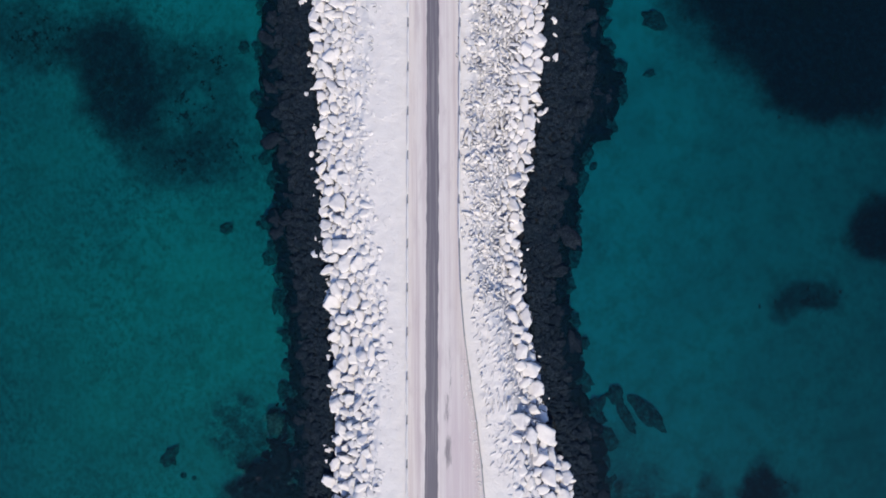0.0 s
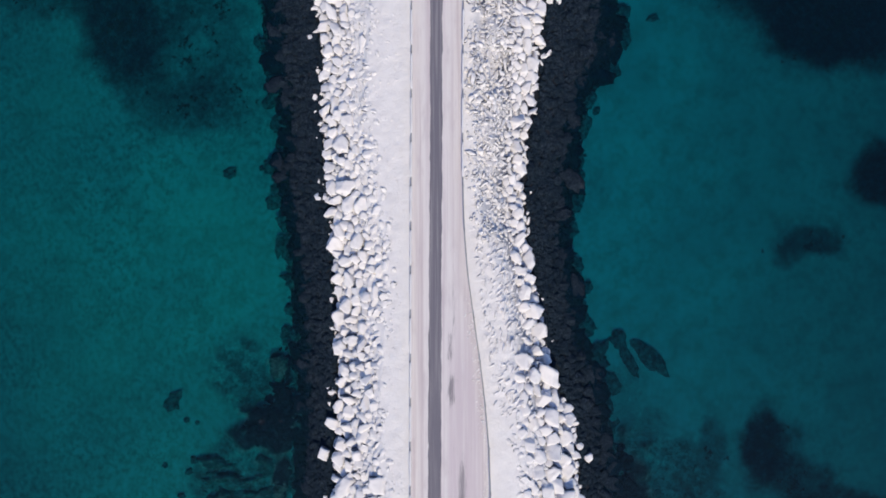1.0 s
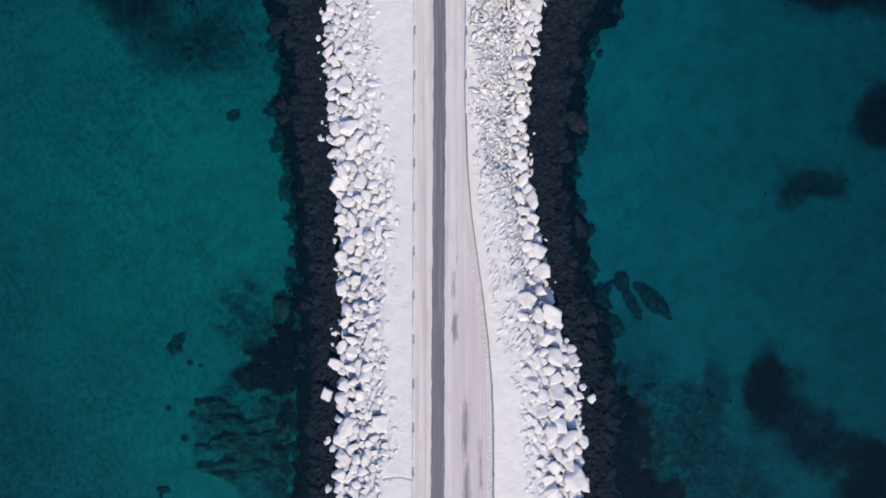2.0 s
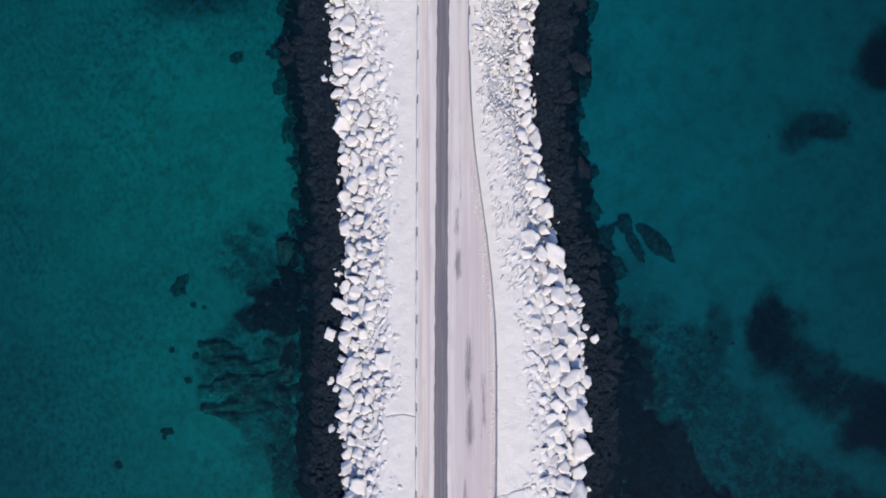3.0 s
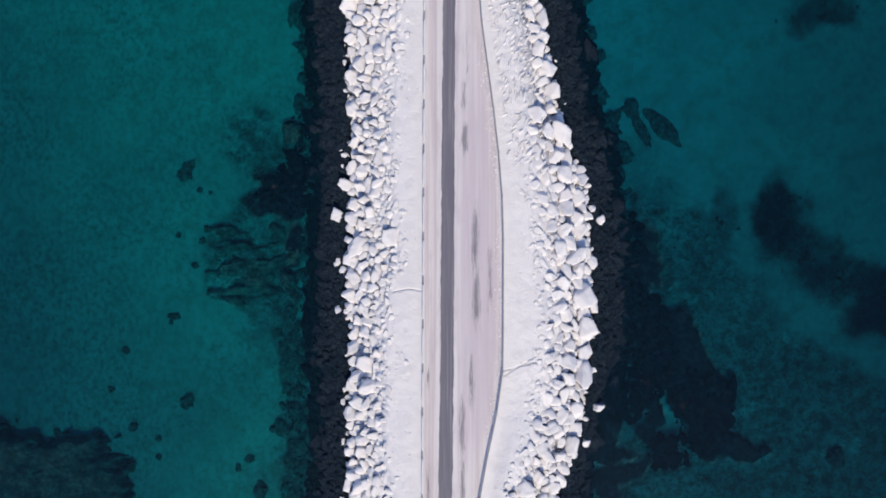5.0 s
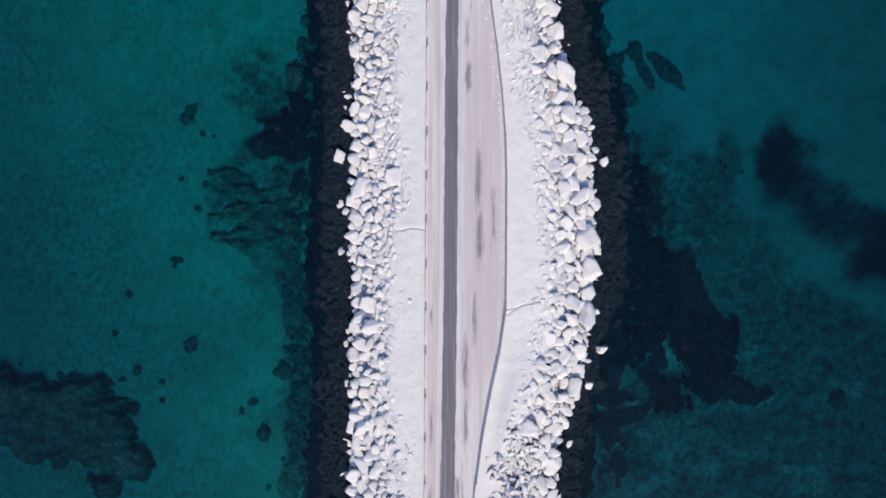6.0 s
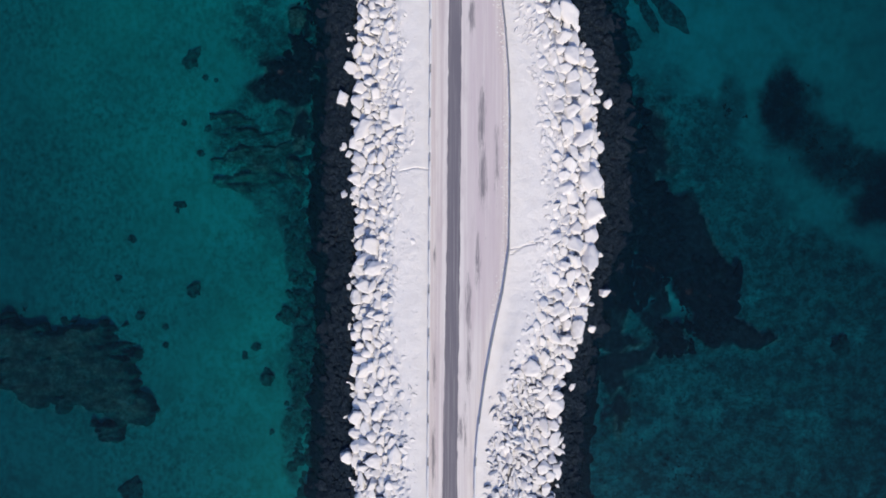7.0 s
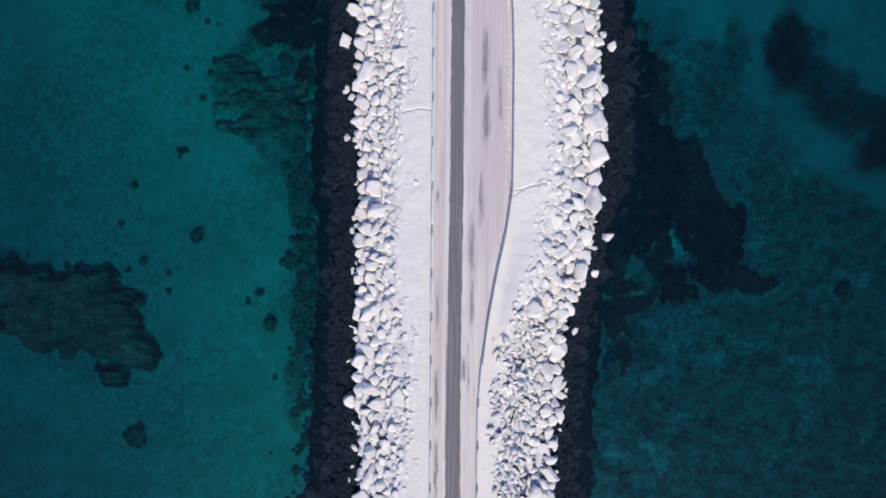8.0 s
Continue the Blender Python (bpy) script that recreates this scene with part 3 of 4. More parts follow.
def build_sea():
    xs, ys = seabed_axis(-56, 56, 0.35, 2400), seabed_axis(-84, 40, 0.35, 2400)
    gx, gy = np.meshgrid(xs, ys)
    bed = sheet("seabed", xs, ys, bed_height(gx, gy), M_SEABED)
    bed.data.attributes.new("weed", "FLOAT", "POINT").data.foreach_set("value", np.maximum(cover(KELP_W + KELP_E, gx, gy), 1.6 * ledge(gx, gy)).ravel())
    bed.data.attributes.new("shelf", "FLOAT", "POINT").data.foreach_set("value", cover(SHELF_W + SHELF_E, gx, gy).ravel())
    tagged(bed, "pale sandy seabed with dark fields of kelp", "seabed", kind="structure")
    water = sheet("water", xs, ys, gx * 0.0, M_WATER)
    ground = np.maximum(bed_height(gx, gy), np.maximum(bank_height(gx, gy), reef_height(gx, gy)))
    water.data.attributes.new("shallow", "FLOAT", "POINT").data.foreach_set("value", np.clip((np.exp(-3.0 * np.clip(-ground, 0, 9)) - 0.07) / 0.93, 0, 1).ravel())
    tagged(water, "clear calm teal sea water over sand", "water", kind="structure")


build_sea()


# ---------------------------------------------------------------- embankment and road
TRAILS = [[(-6.2, -32.7), (-4.7, -32.45), (-3.4, -32.6)], [(4.1, -40.4), (5.5, -39.6), (7.2, -39.3)], [(4.0, -40.0), (5.0, -39.8), (6.4, -39.2)]]


def trail_depth(x, y):
    """Narrow furrows where an animal has crossed the snow."""
    falloff = np.zeros(np.shape(x))
    wob = 0.12 * value_noise(x * 1.4, y * 1.4, 51)
    for trail in TRAILS:
        p = np.array(trail)
        across = y + wob - np.interp(x, p[:, 0], p[:, 1])
        inside = (x > p[0, 0]) & (x < p[-1, 0])
        falloff = np.maximum(falloff, inside * np.exp(-(across / 0.065) ** 2))
    return 0.15 * falloff


def build_embankment():
    xs = np.concatenate([np.arange(-24, -13, 0.5), np.arange(-13, 14, 0.16), np.arange(14, 24.1, 0.5)])
    ys = np.concatenate([np.arange(-262, -94, 4.0), np.arange(-94, 50, 0.22), np.arange(50, 200, 4.0)])
    ys = np.unique(np.concatenate([ys, np.arange(-41.0, -38.4, 0.055), np.arange(-33.2, -31.9, 0.055)]).round(3))
    gx, gy = np.meshgrid(xs, ys)
    ob = sheet("embankment", xs, ys, bank_height(gx, gy) - trail_depth(gx, gy), M_SNOW)
    ob.data.attributes.new("stony_shade", "FLOAT", "POINT").data.foreach_set("value", gap_shade_share(gx, gy).ravel())
    tagged(ob, "snow-covered causeway embankment with shade-tinted hollows and dark rocky foot", "embankment", kind="structure")


def ribbon(name, west, east, z, step, material, ragged_w=0.0, ragged_e=0.0, seed=0, thick=0.0, y0=-260.0, y1=200.0):
    """A strip between two plan lines, with ragged rims where wanted."""
    ys = np.arange(y0, y1 + step / 2, step)
    w = line(west, ys) + ragged_w * value_noise(ys * 1.6, ys * 0 + 3, seed, 4)
    e = line(east, ys) + ragged_e * value_noise(ys * 1.6, ys * 0 + 9, seed + 5, 4)
    cols = [w, w + 0.05, (w * 2 + e) / 3, (w + e * 2) / 3, e - 0.05, e]
    zs = [z - thick, z, z + 0.015, z + 0.015, z, z - thick]
    verts = [(c[j], ys[j], q) for j in range(len(ys)) for c, q in zip(cols, zs)]
    faces = [(6 * j + i, 6 * j + i + 1, 6 * j + i + 7, 6 * j + i + 6) for j in range(len(ys) - 1) for i in range(5)]
    me = bpy.data.meshes.new(name)
    me.from_pydata(verts, [], faces)
    me.shade_smooth()
    me.materials.append(material)
    return new(name, me)


def shift(points, dx):
    return [(y, x + dx) for y, x in points]


# places where wheels have worn the driven snow grey: x, y, half width, half length, share
WORN = [(0.42, -14.6, 0.16, 1.5, 0.8), (0.48, -18.5, 0.24, 1.5, 1.0), (1.45, -28.0, 0.24, 3.2, 1.0), (1.55, -33.2, 0.28, 3.0, 0.95), (2.82, -31.6, 0.18, 3.4, 0.75), (1.12, -40.8, 0.2, 3.0, 0.8), (0.25, -45.0, 0.2, 2.8, 0.9), (0.3, -50.5, 0.17, 3.0, 0.9),
        (-2.81, -40.6, 0.10, 1.3, 0.8), (-2.85, -51.1, 0.12, 2.4, 0.8), (-2.95, -59.1, 0.15, 3.2, 1.0), (-3.02, -66.1, 0.17, 3.2, 1.0), (-0.45, -56.7, 0.2, 1.2, 0.9), (0.75, -11.5, 0.12, 4.0, 0.5), (0.0, -57.0, 0.15, 3.0, 0.6)]


def wear(x, y):
    wx = x + 0.10 * value_noise(x * 2, y * 0.7, 91)
    wy = y + 0.5 * value_noise(x * 3, y * 0.9, 95)
    total = np.zeros(np.shape(x))
    for cx, cy, a, b, amount in WORN:
        total = np.maximum(total, 0.88 * amount * np.exp(-((wx - cx) / (1.5 * a)) ** 2 - np.abs((wy - cy) / b) ** 3))
    bay = smooth(2.2, 3.4, line(RAIL_E, y)) * smooth(-0.1, 0.5, x) * (1 - smooth(-0.9, -0.3, x - line(RAIL_E, y)))
    return total, bay


def build_packed_snow(west, east, ragged_w, ragged_e, seed, columns, label):
    """Driven snow some centimetres thick on the asphalt, with a ragged rim at the bare track."""
    ys = np.arange(-110, 60.01, 0.16)
    w = line(west, ys) + ragged_w * value_noise(ys * 1.1, ys * 0 + 3, seed, 5)
    e = line(east, ys) + ragged_e * value_noise(ys * 1.1, ys * 0 + 9, seed + 5, 5)
    u = np.concatenate([[0, 0], np.linspace(0, 1, columns), [1, 1]])
    gx = w[:, None] + (e - w)[:, None] * u
    gx[:, 0], gx[:, -1] = gx[:, 0] - 0.03, gx[:, -1] + 0.03
    gy = np.broadcast_to(ys[:, None], gx.shape)
    worn, bay = wear(gx, gy)
    gz = ROAD_Z + 0.075 + 0.012 * value_noise(gx * 2.5, gy * 0.2, seed + 9) - 0.015 * worn
    gz[:, [0, -1]] = ROAD_Z + 0.01
    n, m = gx.shape
    i = (np.arange(n - 1)[:, None] * m + np.arange(m - 1)[None, :]).ravel()
    me = bpy.data.meshes.new("packed_snow")
    me.from_pydata(np.stack([gx, gy, gz], -1).reshape(-1, 3).tolist(), [], np.stack([i, i + 1, i + m + 1, i + m], -1).tolist())
    me.shade_smooth()
    me.materials.append(M_PACKED)
    for name, values in (("worn", worn), ("bay", bay)):
        me.attributes.new(name, "FLOAT", "POINT").data.foreach_set("value", values.ravel())
    tagged(new("packed_snow", me), label, "snow", kind="structure")


def build_road():
    road = ribbon("road", shift(RAIL_W, 0.1), shift(RAIL_E, -0.1), ROAD_Z + 0.02, 2.0, M_ASPHALT)
    tagged(road, "narrow asphalt road with one bare rimed wheel track", "road", kind="structure")
    build_packed_snow(shift(RAIL_W, 0.02), TRACK_W, 0.0, 0.08, 61, 20, "hard-driven white snow beside the bare track")
    build_packed_snow(TRACK_E, shift(RAIL_E, -0.02), 0.08, 0.0, 71, 40, "driven snow streaked grey in the passing place")


build_embankment()
build_road()

# ---------------------------------------------------------------- guardrails
def beam_mesh(length, turn_out):
    """One length of W-shaped steel beam along +y, its lap a little longer than the post spacing."""
    prof = [(0.0, 0.43), (0.02, 0.45), (0.08, 0.50), (0.08, 0.54), (0.02, 0.585), (0.02, 0.615), (0.08, 0.66), (0.08, 0.70), (0.02, 0.75), (0.0, 0.765)]
    bm = bmesh.new()
    rings = []
    for y in (-0.08, length + 0.08):
        out = [bm.verts.new((turn_out * px, y, pz)) for px, pz in prof]
        back = [bm.verts.new((turn_out * (px - 0.012), y, pz)) for px, pz in reversed(prof)]
        rings.append(out + back)
    n = len(rings[0])
    for k in range(n):
        bm.faces.new((rings[0][k], rings[0][(k + 1) % n], rings[1][(k + 1) % n], rings[1][k]))
    bmesh.ops.recalc_face_normals(bm, faces=bm.faces[:])
    me = bpy.data.meshes.new("beam")
    bm.to_mesh(me)
    bm.free()
    me.materials.append(M_STEEL)
    return me


def post_mesh():
    """A rolled channel post with its spacer block."""
    bm = bmesh.new()
    for cx, cy, cz, w, d, h in ((0, 0, 0.23, 0.012, 0.11, 0.94), (0.02, 0.05, 0.23, 0.04, 0.012, 0.94), (0.02, -0.05, 0.23, 0.04, 0.012, 0.94)):
        bmesh.ops.create_cube(bm, size=1.0, matrix=Matrix.Translation((cx, cy, cz)) @ Matrix.Diagonal((w, d, h, 1)))
    me = bpy.data.meshes.new("post")
    bm.to_mesh(me)
    bm.free()
    me.materials.append(M_STEEL)
    return me


def ridge_mesh(length, turn_out):
    """Snow lying along the top of a beam, blown off near the lap."""
    bm, rings = bmesh.new(), []
    for k in range(23):
        y = 0.75 + (length - 0.75) * k / 22
        w, h = (0.085 + 0.02 * noise.noise((y * 2.0, turn_out, 0.0))), 0.09 + 0.03 * noise.noise((y * 1.7, 3.0, turn_out))
        f = 0.35 if k in (0, 22) else 1.0
        rings.append([bm.verts.new((turn_out * 0.035 + w * f * math.cos(a), y, 0.755 + h * f * math.sin(a))) for a in (0, 0.6, 1.2, 1.94, 2.54, math.pi)])
    for p, q in zip(rings, rings[1:]):
        for i in range(6):
            bm.faces.new((p[i], p[(i + 1) % 6], q[(i + 1) % 6], q[i]))
    bm.faces.new(rings[0]), bm.faces.new(rings[-1])
    bmesh.ops.recalc_face_normals(bm, faces=bm.faces[:])
    me = bpy.data.meshes.new("snow_cap")
    bm.to_mesh(me)
    bm.free()
    me.shade_smooth()
    me.materials.append(M_LUMP)
    return me


def build_guardrail(points, turn_in, phase, capped, label):
    """Beams of four metres on posts along a plan line."""
    rail = tagged(new("guardrail"), label, "guardrail", "guardrails along the road")
    rail.location = (line(points, -25.0), -25.0, ROAD_Z)
    beam, post, ridge = beam_mesh(4.0, turn_in), post_mesh(), ridge_mesh(4.0, turn_in)
    y = phase - 4.0 * 19
    while y < 58:
        x0, x1 = line(points, y), line(points, y + 4.0)
        turn = -math.degrees(math.atan2(x1 - x0, 4.0))
        z = ROAD_Z - 0.12
        for name, me, m in (("beam", beam, pose(x0, y, z, 0, 0, turn)), ("post", post, pose(x0 - 0.055 * turn_in, y, z, 0, 0, 0 if turn_in > 0 else 180))):
            ob = new(name, me)
            ob.parent = rail
            ob.matrix_local = Matrix.Translation(-rail.location) @ m
        if capped(y + 2.0):
            cap = new("snow_cap", ridge)
            cap.parent = rail
            cap.matrix_local = Matrix.Translation(-rail.location) @ pose(x0, y, z, 0, 0, turn)
            tagged(cap, "ridge of snow lying on the steel beam")
        y += 4.0
    return rail


build_guardrail(RAIL_W, 1, -39.9, lambda y: True, "straight galvanised steel guardrail beside the snowy road")
build_guardrail(RAIL_E, -1, -39.9, lambda y: y > 2 or y < -56, "galvanised steel guardrail bending round the passing place")


# ---------------------------------------------------------------- rock banks
# large boulders that stand out: x, y, width, length, turn
BIG_W = [(-10.3, -15.2, 1.5, 1.7, 30), (-9.5, 0.2, 2.5, 2.1, 0), (-7.9, -1.6, 1.8, 1.8, 20), (-9.9, 4.3, 2.3, 2.1, 60), (-11.85, -25.5, 1.4, 1.3, 0), (-10.1, -24.4, 1.6, 1.9, 60), (-6.3, -27.6, 2.1, 2.0, 0),
         (-8.8, -39.8, 1.9, 2.1, 60), (-8.6, -41.8, 2.1, 1.6, 20), (-9.7, -35.7, 1.1, 1.4, 80), (-11.6, -60.5, 1.5, 1.5, 40), (-6.6, -59.8, 1.6, 2.3, 0), (-8.6, -60.5, 2.1, 1.8, 10), (-9.7, -43.6, 1.4, 1.6, 70),
         (-7.7, 13.8, 1.2, 1.8, 10), (-10.5, 15.5, 1.1, 1.9, 20), (-9.2, 6.5, 1.6, 1.3, 0), (-10.4, -9.7, 1.1, 1.4, 10), (-11.0, -22.6, 1.3, 1.6, 50)]
BIG_E = [(8.9, -13.6, 1.9, 1.8, 30), (8.6, -15.4, 1.8, 1.4, -20), (7.1, -16.2, 2.1, 1.9, 0), (10.3, -20.1, 1.2, 2.4, 10), (9.0, -20.1, 1.6, 2.6, -20), (11.8, -22.1, 1.4, 1.3, 0), (6.7, 6.5, 1.9, 1.3, 10), (9.4, 20.0, 1.4, 1.8, 60),
         (12.3, -25.6, 1.2, 1.4, 80), (12.9, -30.1, 1.1, 1.4, 10), (13.1, -34.4, 1.2, 1.5, 30), (11.7, -28.2, 1.6, 1.4, 0), (10.1, -24.9, 1.8, 1.8, 30)]
BIG_E2 = [(8.5, -26.6, 1.8, 1.5, 0), (10.1, -30.6, 1.4, 1.9, 10), (11.4, -32.0, 1.2, 1.8, 20), (11.3, -46.3, 2.0, 1.6, 20), (11.4, -44.0, 1.7, 2.1, 20), (13.6, -44.3, 1.2, 1.2, 0), (12.5, -47.9, 1.2, 0.8, 10), (13.8, -25.9, 0.9, 0.9, 0), (10.6, -53.6, 0.6, 1.2, -30), (9.4, -46.2, 1.4, 1.4, 0),
          (10.0, -42.9, 1.0, 2.2, -10), (9.4, -48.7, 1.7, 1.5, 0), (7.5, -50.3, 1.6, 1.4, 20), (6.1, -51.1, 2.1, 1.8, 0), (9.1, -61.9, 1.0, 1.7, 10), (9.2, -60.0, 1.6, 0.8, -30), (8.2, -64.7, 1.3, 1.3, 0)]

BOULDERS = [rock_mesh("boulder", 100 + k, 4, M_BOULDER, 0.48, 4 + k % 4, True, 0.11) for k in range(28)]
CAPS = [snow_cap_mesh(me, 7 * k) for k, me in enumerate(BOULDERS)]
BLOCKS = [rock_mesh("boulder", 100 + k, 3, M_BOULDER, 0.48, 4 + k % 4, True, 0.11) for k in range(28)]
BLOCK_CAPS = [snow_cap_mesh(me, 7 * k) for k, me in enumerate(BLOCKS)]
RUBBLE = [rock_mesh("rubble", 140 + k, 2, M_BOULDER, 0.48, 4 + k % 2, True, 0.15) for k in range(14)]
WET = [rock_mesh("wet_rock", 170 + k, 3, M_WET, 0.6, 6 + k % 2, True, 0.3) for k in range(10)]
WET_SMALL = [rock_mesh("wet_rubble", 190 + k, 2, M_WET, 0.65, 5, False) for k in range(8)]
SEA_ROCKS = [rock_mesh("sea_rock", 210 + k, 3, M_WEEDY, 0.6, 5 + k % 3, True, 0.4) for k in range(8)]
SEA_SMALL = [rock_mesh("sea_stone", 230 + k, 2, M_SEAROCK, 0.65, 5, False, 0.5) for k in range(6)]


def largest_west(u, y):
    return 0.34 + 0.42 * u - 0.10 * smooth(6.0, 11.0, y) + 0.34 * max(0.0, noise.noise((y * 0.33, u * 2.2, 9.0)))


def largest_east(u, y):
    if y > -6:
        return 0.17 + 0.26 * abs(noise.noise((y * 0.55, u * 3.5, 4.0))) + 0.44 * smooth(0.5, 0.85, u)
    if y > -17:
        return 0.28 + 0.56 * smooth(0.4, 0.75, u)
    if y > -49:
        return 0.64 + 0.46 * u
    return 0.36 + 0.42 * smooth(0.4, 0.95, u)


def cover_east(u, y):
    """Share of the slope where stones stick out of the snow."""
    if -20 < y < -5:
        return 0.3 + 0.7 * smooth(0.3, 0.65, u)
    return 1.0


def half_buried(y):
    return -20 < y < -5


def rough_kind(x, y):
    """Sharp small stone in the steep eastern rubble, thin edges sticking out of the drift."""
    if x > 0 and -21 < y < -5 and (x - line(CREST_E, y)) / (line(SNOWLINE_E, y) - line(CREST_E, y)) < 0.62:
        return "drift"
    return "shards" if x > 0 and (y > -6 or y < -51) else ""


def deep_snow(u, x, y):
    """How far the drifted snow buries the stones below the crest."""
    return 0.62 * (1 - smooth(0.12, 0.62, u + 0.22 * value_noise(np.asarray(x * 0.35), np.asarray(y * 0.35), 97, 2)))


def pack_bank(crest, snowline, largest, cover, big, seed, y0=-92.0, y1=48.0):
    rng = random.Random(seed)
    pack = Packing(0.74)
    for x, y, w, l, turn in big:
        pack.add(x, y, 0.25 * (w + l), (w / 2, l / 2, turn))
    for r, tries in ((1.0, 500), (0.88, 900), (0.74, 1700), (0.58, 4000), (0.47, 8000), (0.36, 14000), (0.26, 17000), (0.19, 18500), (0.14, 9000 if largest is largest_east else 0)):
        for _ in range(tries):
            y = rng.uniform(y0, y1)
            u = rng.uniform(-0.22, 0.985)
            c, n = float(line(crest, y)), float(line(snowline, y))
            n -= math.copysign(0.36, n)
            c += 0.55 * noise.noise((y * 0.45, seed, 0.0))
            big_here = float(largest(min(max(u, 0), 1), y))
            size = r * rng.uniform(0.85, 1.15)
            if r < 0.15 and -7 > y > -52:
                continue
            if size > big_here or (u < 0.06 and size > 0.4) or (u < 0 and (size > 0.28 or rng.random() < 0.55 - u * 2.5)) or rng.random() > cover(u, y) or (u < 0.12 and rng.random() < 0.4) or (size < 0.32 and u < 0.34 and c < 0 and rng.random() < 0.7):
                continue
            x = c + u * (n - c)
            if (1 - u) * abs(n - c) < size * 0.2 and size > 0.3 and u > 0.97:
                continue
            if pack.fits(x, y, size):
                pack.add(x, y, -size if u < 0 or (size < 0.4 and u < 0.7 and half_buried(y)) or (largest is largest_east and y > -6 and u < 0.6 and size < 0.4 and rng.random() < 0.45) else size)
    for _ in range(270 if largest is largest_east else 0):
        y, r = rng.uniform(-21, -4), rng.uniform(0.10, 0.25)
        x = rng.uniform(float(line(RAIL_E, y)) + 0.9, float(line(crest, y)) + 1.0)
        if pack.fits(x, y, r):
            pack.add(x, y, -r)
    for _ in range(160):
        y, r = rng.uniform(y0, y1), rng.uniform(0.12, 0.36)
        c, n = float(line(crest, y)), float(line(snowline, y))
        x = n + (n - c) / abs(n - c) * (abs(rng.gauss(0, 0.45)) - 0.3)
        if pack.fits(x, y, r):
            pack.add(x, y, r)
    return pack.items


def build_rocks(thing, name, items, shapes, small, material, rng, sink, label, rest_name, count=300, bank=bank_height, rugged=None, caps=None, bury=None):
    """The largest stones as parts of the thing, the rest joined."""
    items = sorted(items, key=lambda q: (not -74 < q[1] < 29, -q[2]))
    spots = []
    heights = bank(np.array([q[0] for q in items]), np.array([q[1] for q in items]))
    for k, (x, y, r, extra) in enumerate(items):
        buried, r = r < 0, abs(r)
        a, b, turn = extra or (r * rng.uniform(1.0, 1.55), r * rng.uniform(0.75, 1.1), rng.uniform(0, 360))
        if not extra and rng.random() < 0.5:
            a, b = b, a
        h = (1.15 if caps else 0.8) * min(a, b) * rng.uniform(0.85, 1.2)
        if extra:
            h = min(h, 0.85)
        tilt = rng.uniform(-11, 11) if r > 0.4 else rng.uniform(-18, 18)
        up = -0.12 if buried else sink + rng.uniform(-0.18, 0.18) - (float(bury(x, y)) if bury else 0.0)
        if rugged and r < 0.42 and not extra:
            kind = rugged(x, y)
            if kind == "shards" and k % 5 < 3:
                a, b, h, tilt, up = r * rng.uniform(1.0, 1.6), r * rng.uniform(0.55, 0.85), r * rng.uniform(1.3, 2.1), rng.uniform(-30, 30), 0.24
            elif kind == "drift":
                a, b, h, tilt, up, turn = r * rng.uniform(0.9, 1.7), r * rng.uniform(0.3, 0.5), r * rng.uniform(0.9, 1.4), rng.choice((-1, 1)) * rng.uniform(20, 36), -0.02, rng.gauss(58, 22)
        spots.append((x, y, float(heights[k]) + h * up, a * 1.16, b * 1.16, h, turn, tilt))
    for k, (x, y, z, a, b, h, turn, tilt) in enumerate(spots[:count]):
        if k == 120 and caps:
            shapes, caps = BLOCKS, BLOCK_CAPS
        ob = new(name, shapes[k % len(shapes)])
        ob.parent = thing
        ob.matrix_local = Matrix.Translation(-thing.location) @ pose(x, y, z, tilt, tilt * 0.6, turn) @ Matrix.Diagonal((a, b, h, 1))
        if caps:
            cap = new("snow_cap", caps[k % len(caps)])
            cap.parent = ob
            tagged(cap, "pillow of fresh white snow")
    if spots[count:]:
        rest = joined_rocks(rest_name, spots[count:], small, material, None, label)
        rest.parent = thing
        rest.matrix_local = Matrix.Translation(-thing.location)


def build_bank(crest, snowline, largest, cover, big, seed, where, label):
    bank = tagged(new("rock_bank"), label, "rock bank", "rock banks of the causeway")
    bank.location = where
    items = pack_bank(crest, snowline, largest, cover, big, seed)
    build_rocks(bank, "boulder", items, BOULDERS, RUBBLE, M_BOULDER, random.Random(seed + 1), 0.30, "small snow-covered stones between the boulders", "rubble", rugged=rough_kind, caps=CAPS, bury=lambda x, y: deep_snow((x - line(crest, y)) / (line(snowline, y) - line(crest, y)), x, y))


build_bank(CREST_W, SNOWLINE_W, largest_west, lambda u, y: 1.0, BIG_W, 301, (-9, -22, 0), "slope of snow-capped quarried boulders above the dark tidal rocks")
build_bank(CREST_E, SNOWLINE_E, largest_east, cover_east, BIG_E + BIG_E2, 302, (9, -22, 0), "snow-capped boulder slope with fine rubble near the road")


# ---------------------------------------------------------------- tidal rocks
def pack_shore(snowline, shore, seed, y0=-92.0, y1=48.0):
    rng = random.Random(seed)
    pack = Packing(0.62)
    for r, tries in ((1.15, 140), (0.85, 370), (0.6, 1350), (0.42, 6200), (0.3, 11000), (0.2, 15000)):
        for _ in range(tries):
            y, u = rng.uniform(y0, y1), rng.uniform(0.0, 0.97)
            size = r * rng.uniform(0.85, 1.2)
            if size > 0.32 + 1.0 * max(u - 0.25, 0) or (u > 1.0 and rng.random() < 0.5):
                continue
            n, h = float(line(snowline, y)), float(line(shore, y))
            x = n + u * (h - n)
            if pack.fits(x, y, size):
                pack.add(x, y, size)
    return pack.items


